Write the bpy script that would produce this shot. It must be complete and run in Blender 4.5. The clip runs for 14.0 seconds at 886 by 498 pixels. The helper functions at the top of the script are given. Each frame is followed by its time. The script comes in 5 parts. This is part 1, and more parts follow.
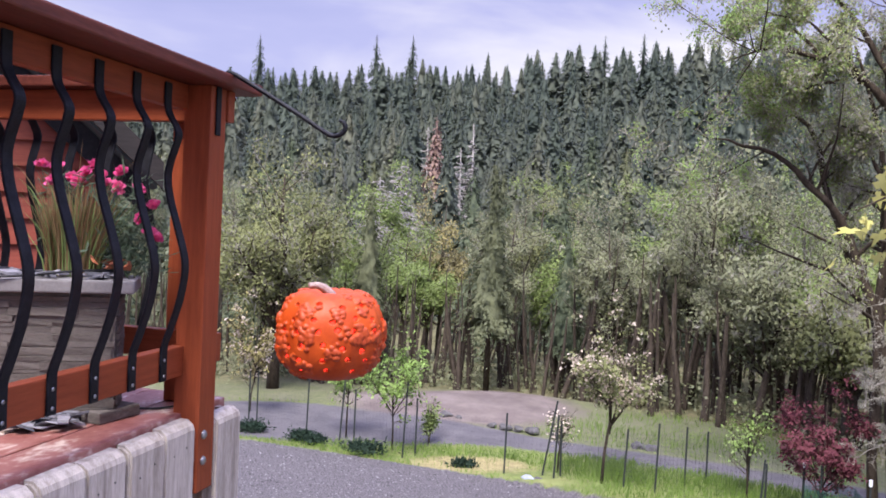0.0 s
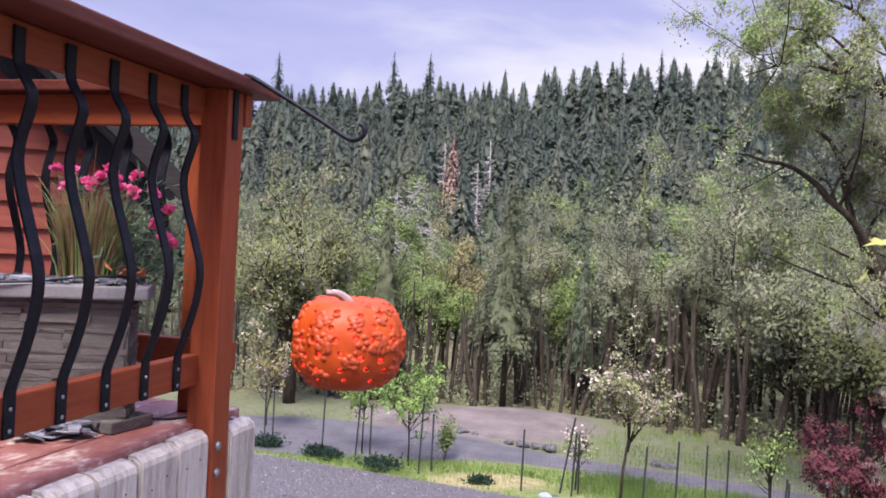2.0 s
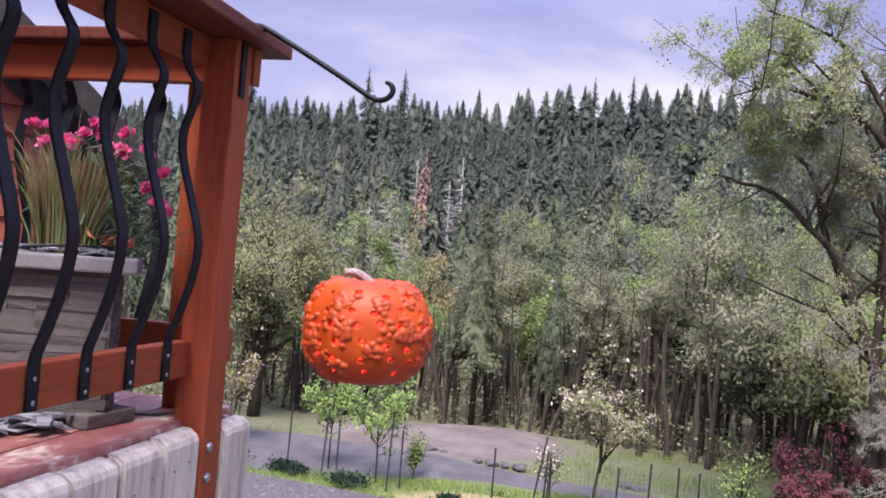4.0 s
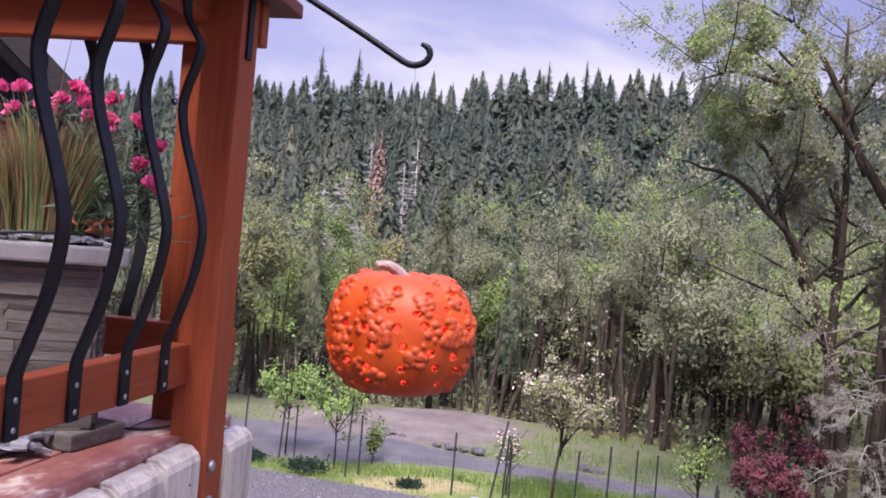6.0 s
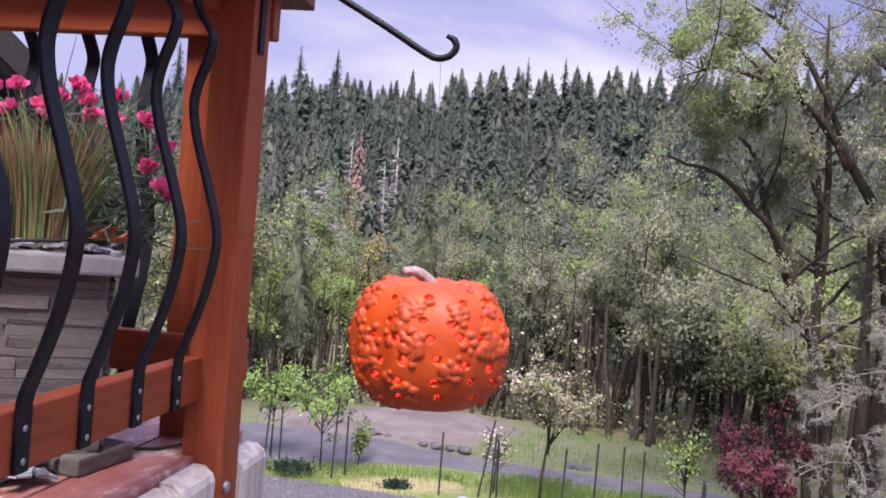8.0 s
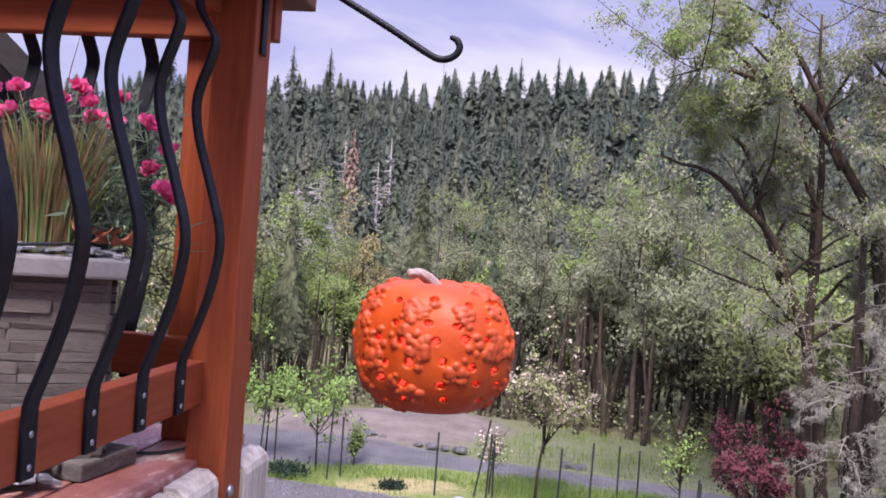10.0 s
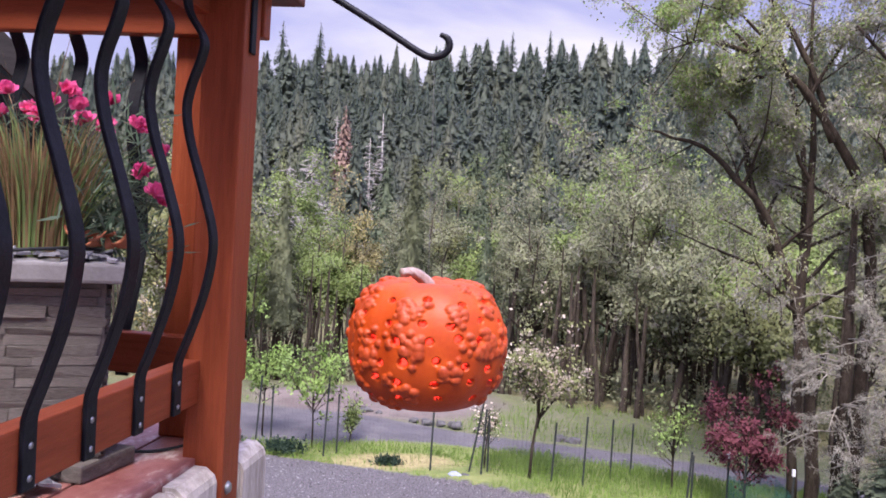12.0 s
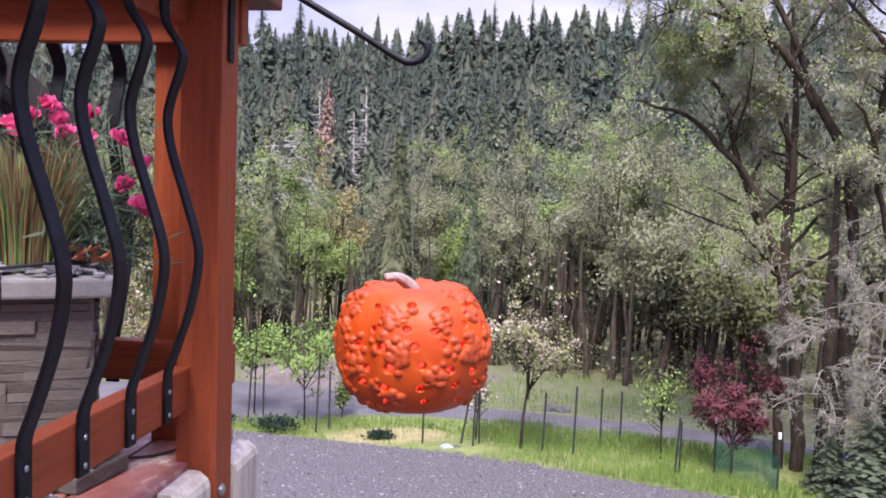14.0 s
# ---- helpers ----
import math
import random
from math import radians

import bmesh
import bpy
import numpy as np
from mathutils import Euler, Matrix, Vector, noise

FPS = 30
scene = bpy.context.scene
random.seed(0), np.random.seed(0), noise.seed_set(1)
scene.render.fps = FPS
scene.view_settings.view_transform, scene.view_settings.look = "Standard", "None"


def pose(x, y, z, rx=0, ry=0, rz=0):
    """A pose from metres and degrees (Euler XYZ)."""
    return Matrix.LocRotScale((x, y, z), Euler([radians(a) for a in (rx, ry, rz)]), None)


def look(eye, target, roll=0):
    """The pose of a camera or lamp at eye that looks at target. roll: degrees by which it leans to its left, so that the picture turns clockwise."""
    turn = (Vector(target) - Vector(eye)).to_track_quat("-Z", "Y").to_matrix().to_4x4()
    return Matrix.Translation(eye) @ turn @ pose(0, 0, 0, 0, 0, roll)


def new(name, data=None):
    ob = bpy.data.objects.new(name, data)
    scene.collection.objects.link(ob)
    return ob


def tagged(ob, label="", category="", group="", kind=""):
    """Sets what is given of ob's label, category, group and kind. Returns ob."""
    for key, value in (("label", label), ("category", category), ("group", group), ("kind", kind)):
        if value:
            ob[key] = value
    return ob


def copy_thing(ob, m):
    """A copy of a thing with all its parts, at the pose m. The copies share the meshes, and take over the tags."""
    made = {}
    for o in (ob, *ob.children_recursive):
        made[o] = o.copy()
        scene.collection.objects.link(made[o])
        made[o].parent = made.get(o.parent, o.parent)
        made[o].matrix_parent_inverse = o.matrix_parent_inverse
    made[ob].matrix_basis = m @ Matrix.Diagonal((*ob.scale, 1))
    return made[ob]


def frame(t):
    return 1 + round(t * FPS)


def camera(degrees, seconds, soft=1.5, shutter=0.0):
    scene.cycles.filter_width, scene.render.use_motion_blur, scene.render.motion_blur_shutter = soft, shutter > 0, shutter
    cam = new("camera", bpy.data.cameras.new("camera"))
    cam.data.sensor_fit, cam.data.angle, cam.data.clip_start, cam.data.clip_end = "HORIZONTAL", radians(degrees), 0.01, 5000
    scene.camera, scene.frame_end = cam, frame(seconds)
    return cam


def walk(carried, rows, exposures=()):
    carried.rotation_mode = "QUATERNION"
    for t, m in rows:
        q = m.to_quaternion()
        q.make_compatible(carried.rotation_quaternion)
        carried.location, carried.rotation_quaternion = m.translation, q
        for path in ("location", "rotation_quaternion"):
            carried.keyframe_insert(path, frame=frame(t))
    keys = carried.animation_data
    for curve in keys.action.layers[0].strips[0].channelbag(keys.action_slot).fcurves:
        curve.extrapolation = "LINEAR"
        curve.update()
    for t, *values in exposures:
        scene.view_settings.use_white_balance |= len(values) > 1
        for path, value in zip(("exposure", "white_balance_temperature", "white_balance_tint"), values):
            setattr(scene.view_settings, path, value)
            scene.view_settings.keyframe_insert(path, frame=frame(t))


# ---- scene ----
cam = camera(57.6, 14.0, soft=1.75)
PATH = [
    (0, (-0.181, 0.267, 5.891), (-0.164, 2.267, 5.838), 2.7),
    (0.5, (-0.177, 0.276, 5.889), (-0.169, 2.275, 5.83), 2.9),
    (1, (-0.179, 0.29, 5.882), (-0.181, 2.29, 5.826), 2.9),
    (1.5, (-0.186, 0.307, 5.874), (-0.203, 2.306, 5.832), 3.0),
    (2, (-0.193, 0.335, 5.864), (-0.219, 2.335, 5.848), 2.9),
    (4.5, (-0.409, 0.694, 5.741), (-0.333, 2.693, 5.776), 5.0),
    (5, (-0.463, 0.768, 5.75), (-0.348, 2.765, 5.783), 4.7),
    (5.5, (-0.507, 0.823, 5.75), (-0.363, 2.818, 5.769), 4.6),
    (6, (-0.542, 0.885, 5.754), (-0.374, 2.877, 5.753), 4.9),
    (6.5, (-0.571, 0.932, 5.764), (-0.387, 2.923, 5.758), 4.8),
    (7, (-0.592, 0.95, 5.776), (-0.406, 2.941, 5.782), 4.8),
    (7.5, (-0.618, 0.977, 5.769), (-0.426, 2.968, 5.778), 4.4),
    (8, (-0.632, 0.994, 5.759), (-0.416, 2.982, 5.757), 4.3),
    (8.5, (-0.639, 0.997, 5.757), (-0.405, 2.983, 5.754), 4.3),
    (11, (-0.655, 1.005, 5.774), (-0.424, 2.991, 5.775), 3.9),
    (11.5, (-0.654, 1.001, 5.79), (-0.411, 2.986, 5.762), 3.7),
    (12, (-0.655, 0.993, 5.807), (-0.403, 2.976, 5.746), 3.4),
    (12.5, (-0.659, 0.985, 5.82), (-0.395, 2.965, 5.726), 3.1),
    (13, (-0.656, 0.979, 5.839), (-0.383, 2.957, 5.724), 2.7),
    (13.5, (-0.654, 0.974, 5.857), (-0.373, 2.95, 5.733), 2.4),
    (14, (-0.652, 0.97, 5.872), (-0.366, 2.945, 5.743), 2.0),
]
walk(cam, [(t, look(e, g, r)) for t, e, g, r in PATH], [(0.0, 1.56, 6400, 14), (2.2, 1.54, 6400, 15), (6.5, 1.50, 6400, 20), (11.0, 1.53, 6400, 20), (14.0, 1.65, 6400, 17)])

# ---------------------------------------------------------------- exposure, sky, sun
world = bpy.data.worlds.new("overcast_sky")
scene.world = world
world.use_nodes = True
wn, wl = world.node_tree.nodes, world.node_tree.links
wn.clear()
w_out = wn.new("ShaderNodeOutputWorld")
w_sky = wn.new("ShaderNodeTexSky")
w_sky.sky_type, w_sky.sun_disc = "NISHITA", False
w_sky.sun_elevation, w_sky.sun_rotation = radians(55), radians(194)
w_bg1 = wn.new("ShaderNodeBackground")
w_bg1.inputs["Strength"].default_value = 0.06
wl.new(w_sky.outputs[0], w_bg1.inputs["Color"])
w_tc = wn.new("ShaderNodeTexCoord")
w_map = wn.new("ShaderNodeMapping")
w_map.inputs["Scale"].default_value = (1.0, 1.0, 3.2)
w_map.inputs["Location"].default_value = (0.35, 0.1, 0.62)
wl.new(w_tc.outputs["Generated"], w_map.inputs["Vector"])
w_no = wn.new("ShaderNodeTexNoise")
w_no.inputs["Scale"].default_value, w_no.inputs["Detail"].default_value = 2.1, 6.0
w_no.inputs["Roughness"].default_value, w_no.inputs["Distortion"].default_value = 0.48, 0.35
wl.new(w_map.outputs[0], w_no.inputs["Vector"])
w_ramp = wn.new("ShaderNodeValToRGB")
w_el = w_ramp.color_ramp.elements
w_el[0].position, w_el[0].color = 0.38, (0.36, 0.39, 0.72, 1)
w_el[1].position, w_el[1].color = 0.74, (1.0, 0.97, 1.0, 1)
w_mid = w_el.new(0.56)
w_mid.color = (0.52, 0.53, 0.84, 1)
w_bg2 = wn.new("ShaderNodeBackground")
w_sep = wn.new("ShaderNodeSeparateXYZ")
wl.new(w_tc.outputs["Generated"], w_sep.inputs[0])
w_low = wn.new("ShaderNodeMapRange")  # thinner, brighter cloud low over the ridge
w_low.inputs["From Min"].default_value, w_low.inputs["From Max"].default_value = 0.19, 0.31
w_low.inputs["To Min"].default_value, w_low.inputs["To Max"].default_value = 0.07, -0.05
wl.new(w_sep.outputs["Z"], w_low.inputs[0])
w_sum = wn.new("ShaderNodeMath")
wl.new(w_no.outputs["Fac"], w_sum.inputs[0])
wl.new(w_low.outputs[0], w_sum.inputs[1])
wl.new(w_sum.outputs[0], w_ramp.inputs[0])
w_zen = wn.new("ShaderNodeMapRange")
w_zen.inputs["From Min"].default_value, w_zen.inputs["From Max"].default_value = 0.30, 0.9
w_zen.inputs["To Min"].default_value, w_zen.inputs["To Max"].default_value = 0.36, 1.6
wl.new(w_sep.outputs["Z"], w_zen.inputs[0])
wl.new(w_zen.outputs[0], w_bg2.inputs["Strength"])
wl.new(w_ramp.outputs[0], w_bg2.inputs["Color"])
w_add = wn.new("ShaderNodeMixShader")
w_add.inputs[0].default_value = 0.9
wl.new(w_bg1.outputs[0], w_add.inputs[1])
wl.new(w_bg2.outputs[0], w_add.inputs[2])
wl.new(w_add.outputs[0], w_out.inputs["Surface"])

sun = new("sun", bpy.data.lights.new("sun", "SUN"))
sun.data.energy, sun.data.angle, sun.data.color = 2.8, radians(25), (1.0, 0.965, 0.92)
sun.matrix_world = look((-2, -7, 12), (0, 0, 0))


# ---------------------------------------------------------------- materials
def ramp_mat(name, dark, light, scale=8.0, rough=0.7, bump=0.2, stretch=(1, 1, 1), fine=60.0, spec=0.3,
             island=0.0, objrand=0.0, metallic=0.0, detail=6.0, third=None, bump_dist=0.01):
    m = bpy.data.materials.new(name)
    m.use_nodes = True
    nt = m.node_tree
    N, L = nt.nodes, nt.links
    b = N["Principled BSDF"]
    tc = N.new("ShaderNodeTexCoord")
    mp = N.new("ShaderNodeMapping")
    mp.inputs["Scale"].default_value = stretch
    vec = tc.outputs["Object"]
    if objrand:
        oi = N.new("ShaderNodeObjectInfo")
        va = N.new("ShaderNodeVectorMath")
        va.operation = "MULTIPLY_ADD"
        cx = N.new("ShaderNodeCombineXYZ")
        for k in range(3):
            L.new(oi.outputs["Random"], cx.inputs[k])
        L.new(cx.outputs[0], va.inputs[0])
        va.inputs[1].default_value = (37.0, 19.0, 53.0)
        L.new(vec, va.inputs[2])
        vec = va.outputs[0]
    L.new(vec, mp.inputs["Vector"])
    n1 = N.new("ShaderNodeTexNoise")
    n1.inputs["Scale"].default_value, n1.inputs["Detail"].default_value = scale, detail
    n1.inputs["Roughness"].default_value = 0.62
    L.new(mp.outputs[0], n1.inputs["Vector"])
    n2 = N.new("ShaderNodeTexNoise")
    n2.inputs["Scale"].default_value, n2.inputs["Detail"].default_value = fine, 3.0
    L.new(mp.outputs[0], n2.inputs["Vector"])
    mixf = N.new("ShaderNodeMath")
    mixf.operation = "MULTIPLY_ADD"
    mixf.inputs[1].default_value = 0.35
    L.new(n2.outputs["Fac"], mixf.inputs[0])
    sc = N.new("ShaderNodeMath")
    sc.operation = "MULTIPLY_ADD"
    sc.inputs[1].default_value, sc.inputs[2].default_value = 0.8, -0.075
    L.new(n1.outputs["Fac"], sc.inputs[0])
    L.new(sc.outputs[0], mixf.inputs[2])
    val = mixf.outputs[0]
    if island:
        g = N.new("ShaderNodeNewGeometry")
        a = N.new("ShaderNodeMath")
        a.operation = "MULTIPLY_ADD"
        a.inputs[1].default_value = island
        L.new(g.outputs["Random Per Island"], a.inputs[0])
        o2 = N.new("ShaderNodeMath")
        o2.operation = "SUBTRACT"
        o2.inputs[1].default_value = island / 2
        L.new(val, o2.inputs[0])
        L.new(o2.outputs[0], a.inputs[2])
        val = a.outputs[0]
    if objrand:
        a = N.new("ShaderNodeMath")
        a.operation = "MULTIPLY_ADD"
        a.inputs[1].default_value = objrand
        L.new(oi.outputs["Random"], a.inputs[0])
        o2 = N.new("ShaderNodeMath")
        o2.operation = "SUBTRACT"
        o2.inputs[1].default_value = objrand / 2
        L.new(val, o2.inputs[0])
        L.new(o2.outputs[0], a.inputs[2])
        val = a.outputs[0]
    r = N.new("ShaderNodeValToRGB")
    e = r.color_ramp.elements
    e[0].position, e[0].color = 0.32, (*dark, 1)
    e[1].position, e[1].color = 0.68, (*light, 1)
    if third:
        k = e.new(third[0])
        k.color = (*third[1], 1)
    L.new(val, r.inputs[0])
    L.new(r.outputs[0], b.inputs["Base Color"])
    b.inputs["Roughness"].default_value = rough
    b.inputs["Specular IOR Level"].default_value = spec
    b.inputs["Metallic"].default_value = metallic
    if bump:
        bp = N.new("ShaderNodeBump")
        bp.inputs["Strength"].default_value, bp.inputs["Distance"].default_value = bump, bump_dist
        L.new(mixf.outputs[0], bp.inputs["Height"])
        L.new(bp.outputs[0], b.inputs["Normal"])
    return m


def leaf_mat(name, dark, light, through_share=0.3, tint=None, noise_scale=0.6, vary=0.2):
    """Foliage: diffuse and translucent, varied leaf by leaf and, by the tree's own attribute, tree by tree."""
    m = bpy.data.materials.new(name)
    m.use_nodes = True
    N, L = m.node_tree.nodes, m.node_tree.links
    N.clear()
    out = N.new("ShaderNodeOutputMaterial")
    g = N.new("ShaderNodeNewGeometry")
    no = N.new("ShaderNodeTexNoise")
    no.inputs["Scale"].default_value, no.inputs["Detail"].default_value = noise_scale, 3.0
    tc = N.new("ShaderNodeTexCoord")
    L.new(tc.outputs["Object"], no.inputs["Vector"])
    a = N.new("ShaderNodeMath")
    a.operation = "MULTIPLY_ADD"
    a.inputs[1].default_value = vary
    L.new(g.outputs["Random Per Island"], a.inputs[0])
    L.new(no.outputs["Fac"], a.inputs[2])
    r = N.new("ShaderNodeValToRGB")
    e = r.color_ramp.elements
    e[0].position, e[0].color = 0.36, (*dark, 1)
    e[1].position, e[1].color = 0.64 + vary, (*light, 1)
    L.new(a.outputs[0], r.inputs[0])
    col = r.outputs[0]
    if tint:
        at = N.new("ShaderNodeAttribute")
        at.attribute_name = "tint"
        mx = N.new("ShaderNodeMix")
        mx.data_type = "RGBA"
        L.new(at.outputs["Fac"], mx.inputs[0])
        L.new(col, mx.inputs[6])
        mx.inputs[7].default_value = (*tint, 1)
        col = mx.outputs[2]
    d = N.new("ShaderNodeBsdfDiffuse")
    t = N.new("ShaderNodeBsdfTranslucent")
    L.new(col, d.inputs[0])
    L.new(col, t.inputs[0])
    mix = N.new("ShaderNodeMixShader")
    mix.inputs[0].default_value = through_share
    L.new(d.outputs[0], mix.inputs[1])
    L.new(t.outputs[0], mix.inputs[2])
    L.new(mix.outputs[0], out.inputs["Surface"])
    return m


M = {}
M["stain"] = ramp_mat("red_stain", (0.195, 0.040, 0.015), (0.28, 0.064, 0.025), 5, 0.5, 0.12, (14, 1, 14), 30, 0.18, objrand=0.1)
M["stain_up"] = ramp_mat("red_stain_upright", (0.195, 0.040, 0.015), (0.28, 0.064, 0.025), 5, 0.5, 0.12, (14, 14, 1), 30, 0.18, objrand=0.1)
M["stain_x"] = ramp_mat("red_stain_across", (0.195, 0.040, 0.015), (0.28, 0.064, 0.025), 5, 0.5, 0.12, (1, 14, 14), 30, 0.18, objrand=0.1)
M["cap"] = ramp_mat("dark_stain", (0.075, 0.019, 0.012), (0.15, 0.040, 0.026), 5, 0.5, 0.15, (10, 1, 10), 40, 0.2, objrand=0.1)
M["deck"] = ramp_mat("worn_red_paint", (0.19, 0.052, 0.042), (0.60, 0.48, 0.41), 9.0, 0.5, 0.25, (1.4, 0.8, 1.4), 40, 0.4,
                     objrand=0.10, third=(0.55, (0.30, 0.125, 0.105)))
M["grey_wood"] = ramp_mat("weathered_wood", (0.25, 0.208, 0.165), (0.60, 0.535, 0.455), 3, 0.85, 0.3, (11, 11, 1), 35, 0.2, objrand=0.18)
M["iron"] = ramp_mat("black_iron", (0.004, 0.004, 0.006), (0.014, 0.014, 0.019), 30, 0.5, 0.15, (1, 1, 1), 150, 0.16)
M["steel"] = ramp_mat("galvanised", (0.22, 0.22, 0.23), (0.42, 0.42, 0.44), 60, 0.35, 0.1, metallic=0.9)
M["concrete"] = ramp_mat("cast_stone", (0.145, 0.135, 0.135), (0.225, 0.21, 0.212), 9, 0.85, 0.2, fine=120)
M["ledge"] = ramp_mat("ledge_stone", (0.075, 0.063, 0.056), (0.19, 0.165, 0.148), 9, 0.85, 0.5, (1, 1, 2), 60, 0.25, objrand=0.12)
M["slate"] = ramp_mat("slate_chips", (0.06, 0.06, 0.072), (0.26, 0.25, 0.275), 14, 0.6, 0.3, island=0.45, fine=80)
M["siding"] = ramp_mat("red_siding", (0.16, 0.032, 0.018), (0.25, 0.054, 0.030), 3, 0.55, 0.15, (1, 1, 10), 30, 0.3, objrand=0.12)
M["trim"] = ramp_mat("grey_green_trim", (0.05, 0.066, 0.062), (0.085, 0.105, 0.10), 5, 0.6, 0.1)
M["roofing"] = ramp_mat("dark_roofing", (0.012, 0.012, 0.014), (0.03, 0.028, 0.03), 12, 0.8, 0.3)
M["rafter"] = ramp_mat("brown_rafter", (0.014, 0.011, 0.010), (0.032, 0.025, 0.021), 6, 0.6, 0.2, (1, 8, 8))
M["bark"] = ramp_mat("mossy_bark", (0.022, 0.016, 0.012), (0.085, 0.066, 0.048), 3.5, 0.95, 0.8, (3, 3, 1), 18, 0.1, bump_dist=0.04)
M["bark_dark"] = ramp_mat("dark_bark", (0.026, 0.020, 0.015), (0.095, 0.075, 0.058), 3.0, 0.95, 0.6, (3, 3, 1), 14, 0.1, bump_dist=0.03)
M["snag"] = ramp_mat("bleached_wood", (0.22, 0.20, 0.185), (0.46, 0.43, 0.40), 2.0, 0.9, 0.2)
M["grey_twig"] = ramp_mat("lichened_twig", (0.09, 0.078, 0.062), (0.33, 0.30, 0.25), 9, 0.9, 0.3)
M["lichen"] = leaf_mat("grey_lichen", (0.21, 0.20, 0.155), (0.44, 0.42, 0.34), 0.3)
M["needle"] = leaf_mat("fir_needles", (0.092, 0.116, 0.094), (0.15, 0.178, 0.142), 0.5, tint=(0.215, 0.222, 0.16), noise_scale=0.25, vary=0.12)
M["needle_near"] = leaf_mat("fir_needles_near", (0.070, 0.090, 0.060), (0.20, 0.235, 0.145), 0.35, noise_scale=0.5, vary=0.15)
M["needle_olive"] = leaf_mat("fir_needles_olive", (0.085, 0.095, 0.055), (0.21, 0.225, 0.13), 0.35, noise_scale=0.6, vary=0.15)
M["needle_pale"] = leaf_mat("fir_needles_pale", (0.10, 0.115, 0.075), (0.25, 0.27, 0.175), 0.35, noise_scale=0.6, vary=0.15)
M["brown_needle"] = leaf_mat("dead_needles", (0.19, 0.125, 0.10), (0.36, 0.25, 0.21), 0.2)
M["leaf_green"] = leaf_mat("maple_green", (0.13, 0.178, 0.058), (0.31, 0.385, 0.14), 0.4)
M["leaf_olive"] = leaf_mat("oak_olive", (0.13, 0.145, 0.06), (0.32, 0.335, 0.155), 0.35)
M["leaf_grey"] = leaf_mat("alder_grey_green", (0.138, 0.148, 0.086), (0.29, 0.303, 0.178), 0.35)
M["leaf_fresh"] = leaf_mat("sapling_leaves", (0.16, 0.25, 0.06), (0.42, 0.56, 0.20), 0.4)
M["leaf_red"] = leaf_mat("plum_leaves", (0.10, 0.032, 0.042), (0.24, 0.085, 0.10), 0.35)
M["petal_pale"] = leaf_mat("pale_blossom", (0.42, 0.34, 0.26), (0.80, 0.69, 0.58), 0.3)
M["leaf_bronze"] = leaf_mat("bronze_leaves", (0.16, 0.15, 0.05), (0.42, 0.36, 0.18), 0.3)
M["leaf_yellow"] = leaf_mat("maple_yellow_green", (0.33, 0.32, 0.08), (0.58, 0.55, 0.20), 0.4, noise_scale=3)
M["juniper"] = leaf_mat("juniper", (0.012, 0.025, 0.018), (0.05, 0.075, 0.05), 0.2)
M["grass"] = leaf_mat("lawn_grass", (0.10, 0.165, 0.035), (0.25, 0.36, 0.09), 0.35)
M["blade_green"] = leaf_mat("sedge_green", (0.055, 0.085, 0.028), (0.20, 0.27, 0.10), 0.3, noise_scale=9, vary=0.8)
M["blade_straw"] = leaf_mat("sedge_straw", (0.085, 0.048, 0.026), (0.27, 0.175, 0.095), 0.3, noise_scale=9, vary=0.8)
M["stem"] = leaf_mat("pink_stems", (0.05, 0.08, 0.05), (0.16, 0.21, 0.15), 0.3, noise_scale=9)
M["pink"] = leaf_mat("pink_petals", (0.62, 0.045, 0.22), (0.95, 0.24, 0.46), 0.3, noise_scale=14)
M["rock"] = ramp_mat("field_rock", (0.04, 0.038, 0.038), (0.13, 0.122, 0.118), 5, 0.9, 0.6, bump_dist=0.03)
M["pale_rock"] = ramp_mat("pale_rock", (0.20, 0.22, 0.27), (0.33, 0.35, 0.40), 5, 0.9, 0.4)
M["pebble"] = ramp_mat("pebbles", (0.05, 0.045, 0.048), (0.22, 0.205, 0.21), 9, 0.9, 0.2, island=0.7)
M["tpost"] = ramp_mat("post_paint", (0.012, 0.016, 0.014), (0.04, 0.045, 0.042), 20, 0.6, 0.2)
M["white"] = ramp_mat("white_tip", (0.6, 0.6, 0.6), (0.8, 0.8, 0.8), 20, 0.5, 0.0)
M["net"] = ramp_mat("black_netting", (0.01, 0.01, 0.01), (0.03, 0.03, 0.03), 20, 0.7, 0.0)
M["green_net"] = ramp_mat("green_netting", (0.01, 0.07, 0.055), (0.03, 0.14, 0.10), 20, 0.7, 0.0)
M["terracotta"] = ramp_mat("terracotta", (0.24, 0.07, 0.035), (0.42, 0.15, 0.075), 9, 0.75, 0.2)
M["rubber"] = ramp_mat("black_tube", (0.01, 0.01, 0.011), (0.03, 0.03, 0.032), 20, 0.5, 0.0)
M["pumpkin"] = ramp_mat("pumpkin_orange", (0.34, 0.035, 0.003), (0.49, 0.070, 0.006), 9, 0.5, 0.15, fine=90, spec=0.3)
M["wart"] = ramp_mat("wart_orange", (0.28, 0.030, 0.004), (0.44, 0.066, 0.012), 40, 0.55, 0.1, fine=160, spec=0.4)
M["pstem"] = ramp_mat("stem_tan", (0.20, 0.13, 0.11), (0.44, 0.34, 0.31), 14, 0.6, 0.3, (6, 6, 1), 60)
M["wire"] = ramp_mat("thin_wire", (0.10, 0.10, 0.10), (0.18, 0.18, 0.18), 30, 0.4, 0.0)
m_hole = bpy.data.materials.new("lit_hole")
m_hole.use_nodes = True
_b = m_hole.node_tree.nodes["Principled BSDF"]
_b.inputs["Base Color"].default_value = (0.55, 0.04, 0.01, 1)
